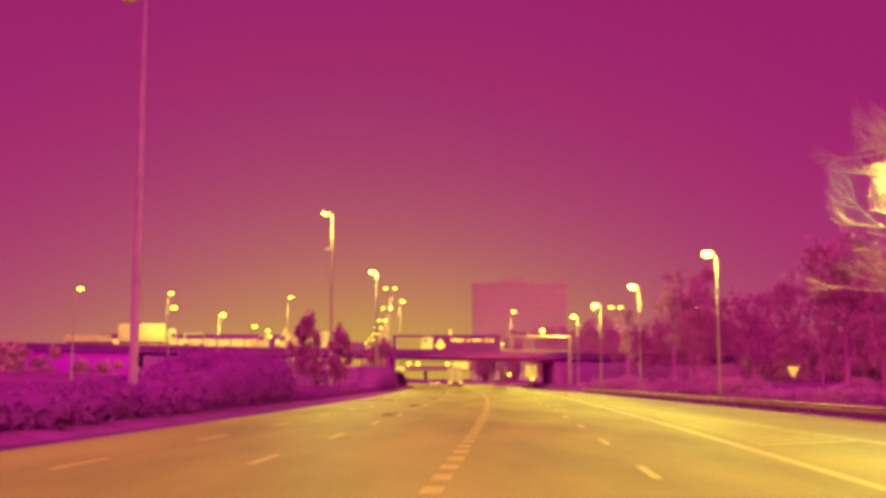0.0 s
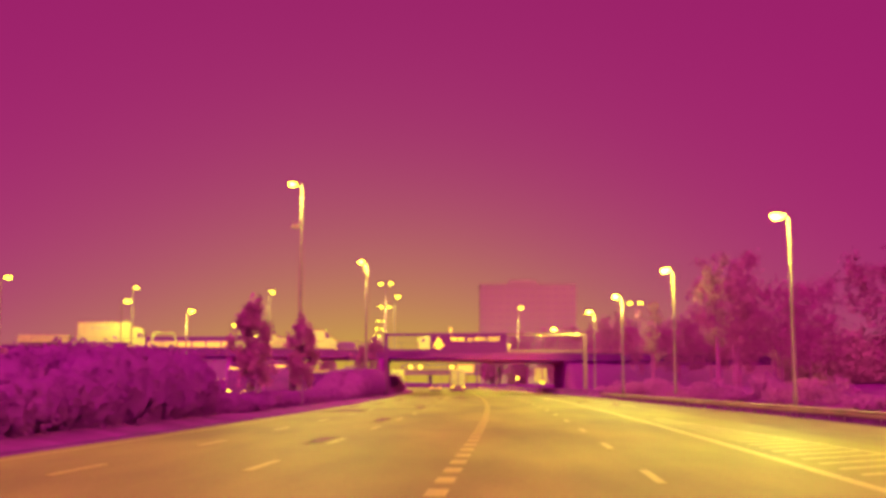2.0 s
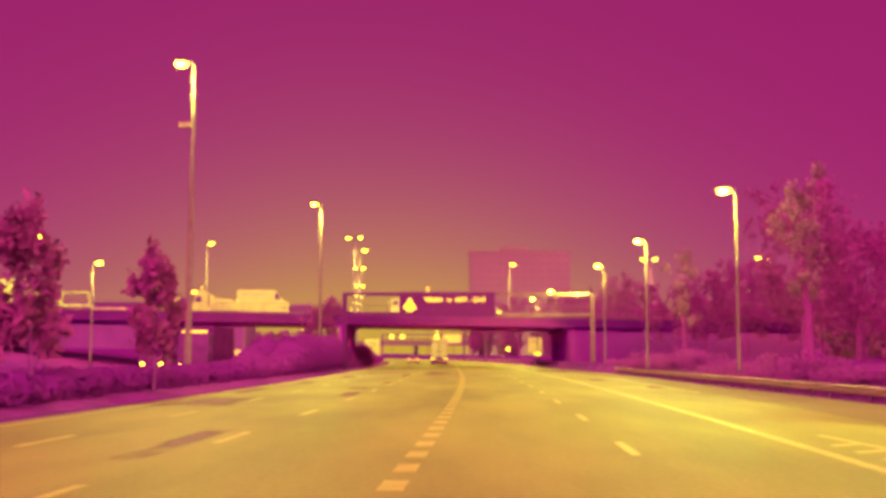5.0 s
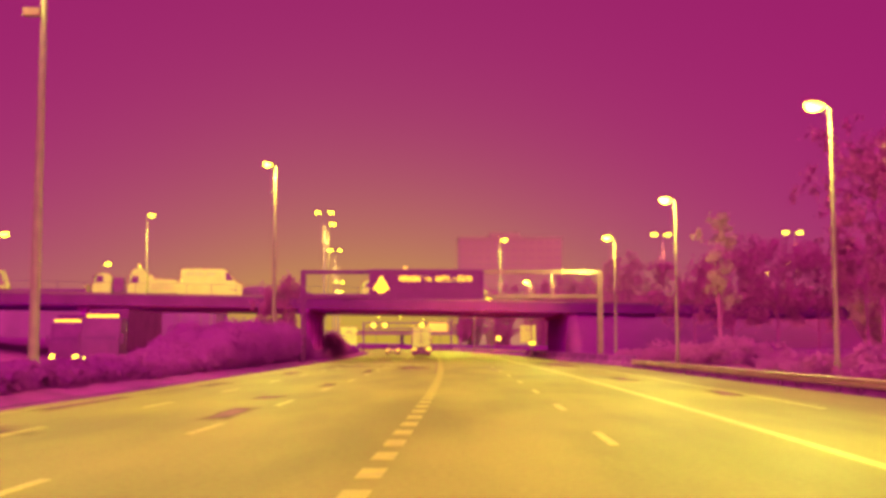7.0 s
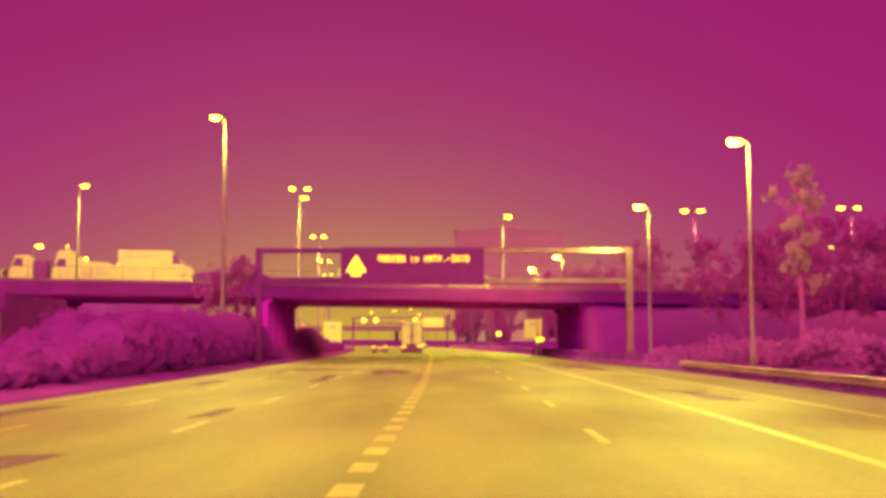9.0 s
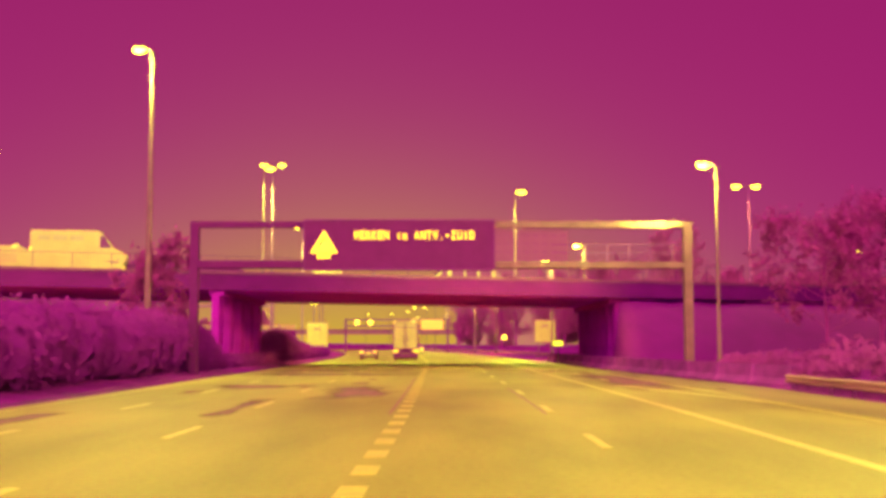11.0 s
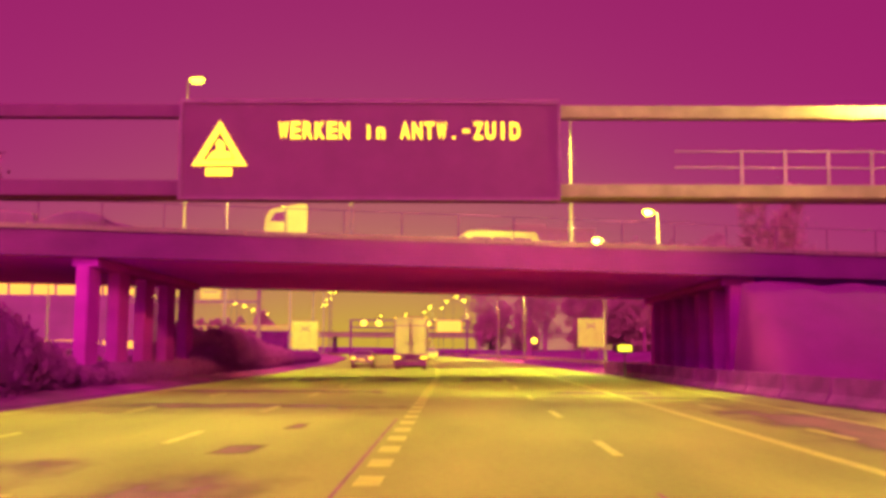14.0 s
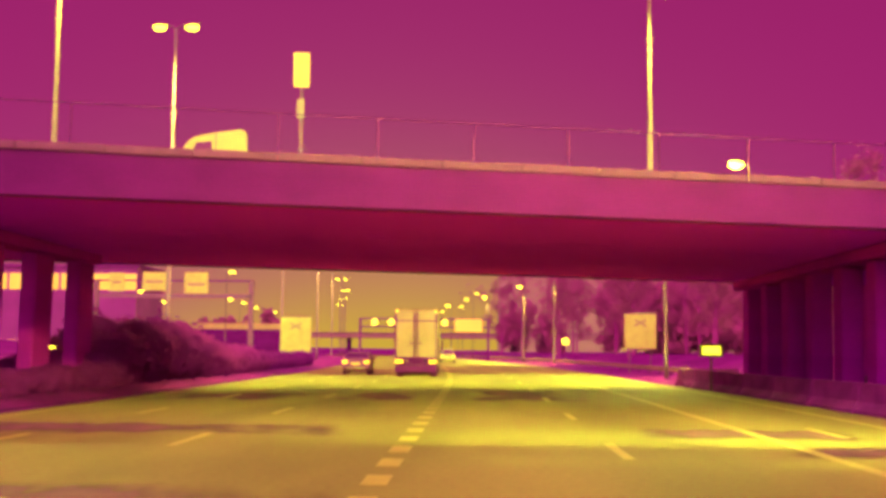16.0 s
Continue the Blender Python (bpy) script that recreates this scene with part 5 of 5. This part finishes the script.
# shrubs along the foot of the bank
for i in range(26):
    y = 46 + i * 5.2 + rng.uniform(-1, 1)
    x = rail_x(min(y, 165)) + bend(y) + rng.uniform(2.0, 4.6)
    if 168 < y < 176:
        x += 2
    h = rng.uniform(0.7, 1.7)
    cs = [(rng.uniform(-1.2, 1.2), rng.uniform(-1.6, 1.6), h * rng.uniform(0.3, 0.7)) for _ in range(7)]
    rs = [(rng.uniform(0.6, 1.1), rng.uniform(0.6, 1.1), h * rng.uniform(0.3, 0.5)) for _ in range(7)]
    g = thing("shrub", x, y, ground_z(x, y) - 0.05, 0, "low dull shrub on the grass bank", "shrub", "bank shrubs")
    link_mesh("foliage", leaf_mesh("foliage", cs, rs, 900, 0.14, 500 + i), M_SHRUB, g)

# far woods on both sides
def wood(name, spots, count, size, seed, label):
    cs, rs = [], []
    r_ = random.Random(seed)
    for x, y, h, w in spots:
        for k in range(14):
            cs.append((x + r_.uniform(-w, w), y + r_.uniform(-4, 4), h * r_.uniform(0.15, 0.9)))
            s_ = r_.uniform(0.10, 0.2) * h
            rs.append((s_, s_, s_ * 1.2))
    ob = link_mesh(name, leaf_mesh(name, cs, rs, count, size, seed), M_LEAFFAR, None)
    return tagged(ob, label, "woods", kind="stuff")


r2 = random.Random(11)
wood("far_wood", [(r2.uniform(48, 150), r2.uniform(60, 330), r2.uniform(9, 15), 5) for _ in range(60)], 60000, 0.5, 31, "dim woods beyond the bank")
wood("far_wood", [(r2.uniform(10, 150), r2.uniform(380, 450), r2.uniform(13, 19), 7) for _ in range(60)], 75000, 0.9, 32, "distant trees past the bend")
wood("far_wood", [(r2.uniform(-160, -52), r2.uniform(60, 190), r2.uniform(4, 7), 5) for _ in range(50)], 40000, 0.5, 33, "dim low scrub beyond the opposite carriageway")
wood("far_wood", [(r2.uniform(-190, -50), r2.uniform(330, 460), r2.uniform(6, 11), 6) for _ in range(44)], 34000, 0.7, 34, "distant trees beyond the opposite carriageway")


# ---- far buildings ----
def far_block(x, y, w, d, h, label, nx, nz):
    g = thing("apartment_building", x, y, 0, 0, label, "building", "skyline")
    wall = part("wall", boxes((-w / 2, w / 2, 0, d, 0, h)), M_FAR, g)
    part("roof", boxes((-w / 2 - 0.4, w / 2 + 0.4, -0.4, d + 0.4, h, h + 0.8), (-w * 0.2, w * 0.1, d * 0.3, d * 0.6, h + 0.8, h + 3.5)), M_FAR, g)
    me = None
    for j in range(nz):
        for i in range(nx):
            if me is None:
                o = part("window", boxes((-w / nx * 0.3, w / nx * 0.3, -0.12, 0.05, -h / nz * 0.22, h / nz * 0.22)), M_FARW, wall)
                me = o.data
            else:
                o = link_mesh("window", me, None, wall)
            o.location = (-w / 2 + w * (i + 0.5) / nx, 0, h * (j + 0.5) / nz)
    return g


far_block(36, 640, 52, 18, 54, "faint tall apartment slab with haze in its colour", 12, 14)

# lamps added at the foot of the slab to brighten its front
for x, y in ((12, 600), (32, 598), (56, 600)):
    street_lamp("distant_lamp", x, y, 12, [0.5], "added street lamp that brightens the apartment slab", "town lamps", lens=M_LAMPFAR)
    street_light(x, y, 11.5, 16000, spread=175, aim=(0, 12))

for x, y, h in ((-35.3, 330, 8.6), (-41.5, 380, 9.2), (-47, 430, 10), (-38, 352, 9), (-28.5, 300, 10.5), (-1.8, 400, 12), (-3.3, 430, 11.6), (4.1, 450, 8.5), (-8.2, 450, 11.2), (0.4, 380, 12.2), (-14, 470, 11), (-22, 480, 11), (45.2, 230, 12.1), (45.9, 242, 11.6), (-52, 450, 10), (-6, 480, 10)):
    street_lamp("distant_lamp", x, y, h, [0.4], "small distant street lamp beyond the bridge", "town lamps", lens=M_LAMPFAR, r0=0.08, r1=0.05)

# low long building beyond the opposite carriageway
hall = thing("warehouse", -72, 335, 0, 0, "long low building with a lit upper window band", "building", "skyline")
hw = part("wall", boxes((-30, 22, 0, 14, 0, 13.5)), M_HALL, hall)
part("roof", boxes((-30.4, 22.4, -0.4, 14.4, 13.5, 14.0)), M_DKSTEEL, hall)
for i in range(13):
    x = -29 + 3.95 * i
    part("window", boxes((x, x + 3.5, -0.1, 0.05, 10.2, 12.6)), M_PANEL, hw, "lit window")
    part("shop_window", boxes((x, x + 3.3, -0.1, 0.05, 0.6, 2.6)), M_PANEL, hw, "lit window")
ramp_wall = thing("ramp_wall", -30, 322, 0, 0, "pale parapet wall of a ramp beyond the median", "wall")
part("wall_body", boxes((-14, 5.5, 0, 0.4, -0.2, 4.2)), M_CONC, ramp_wall)
part("coping", boxes((-14, 5.5, -0.15, 0.5, 4.2, 5.0)), M_WHITE, ramp_wall, bevel=0.03)
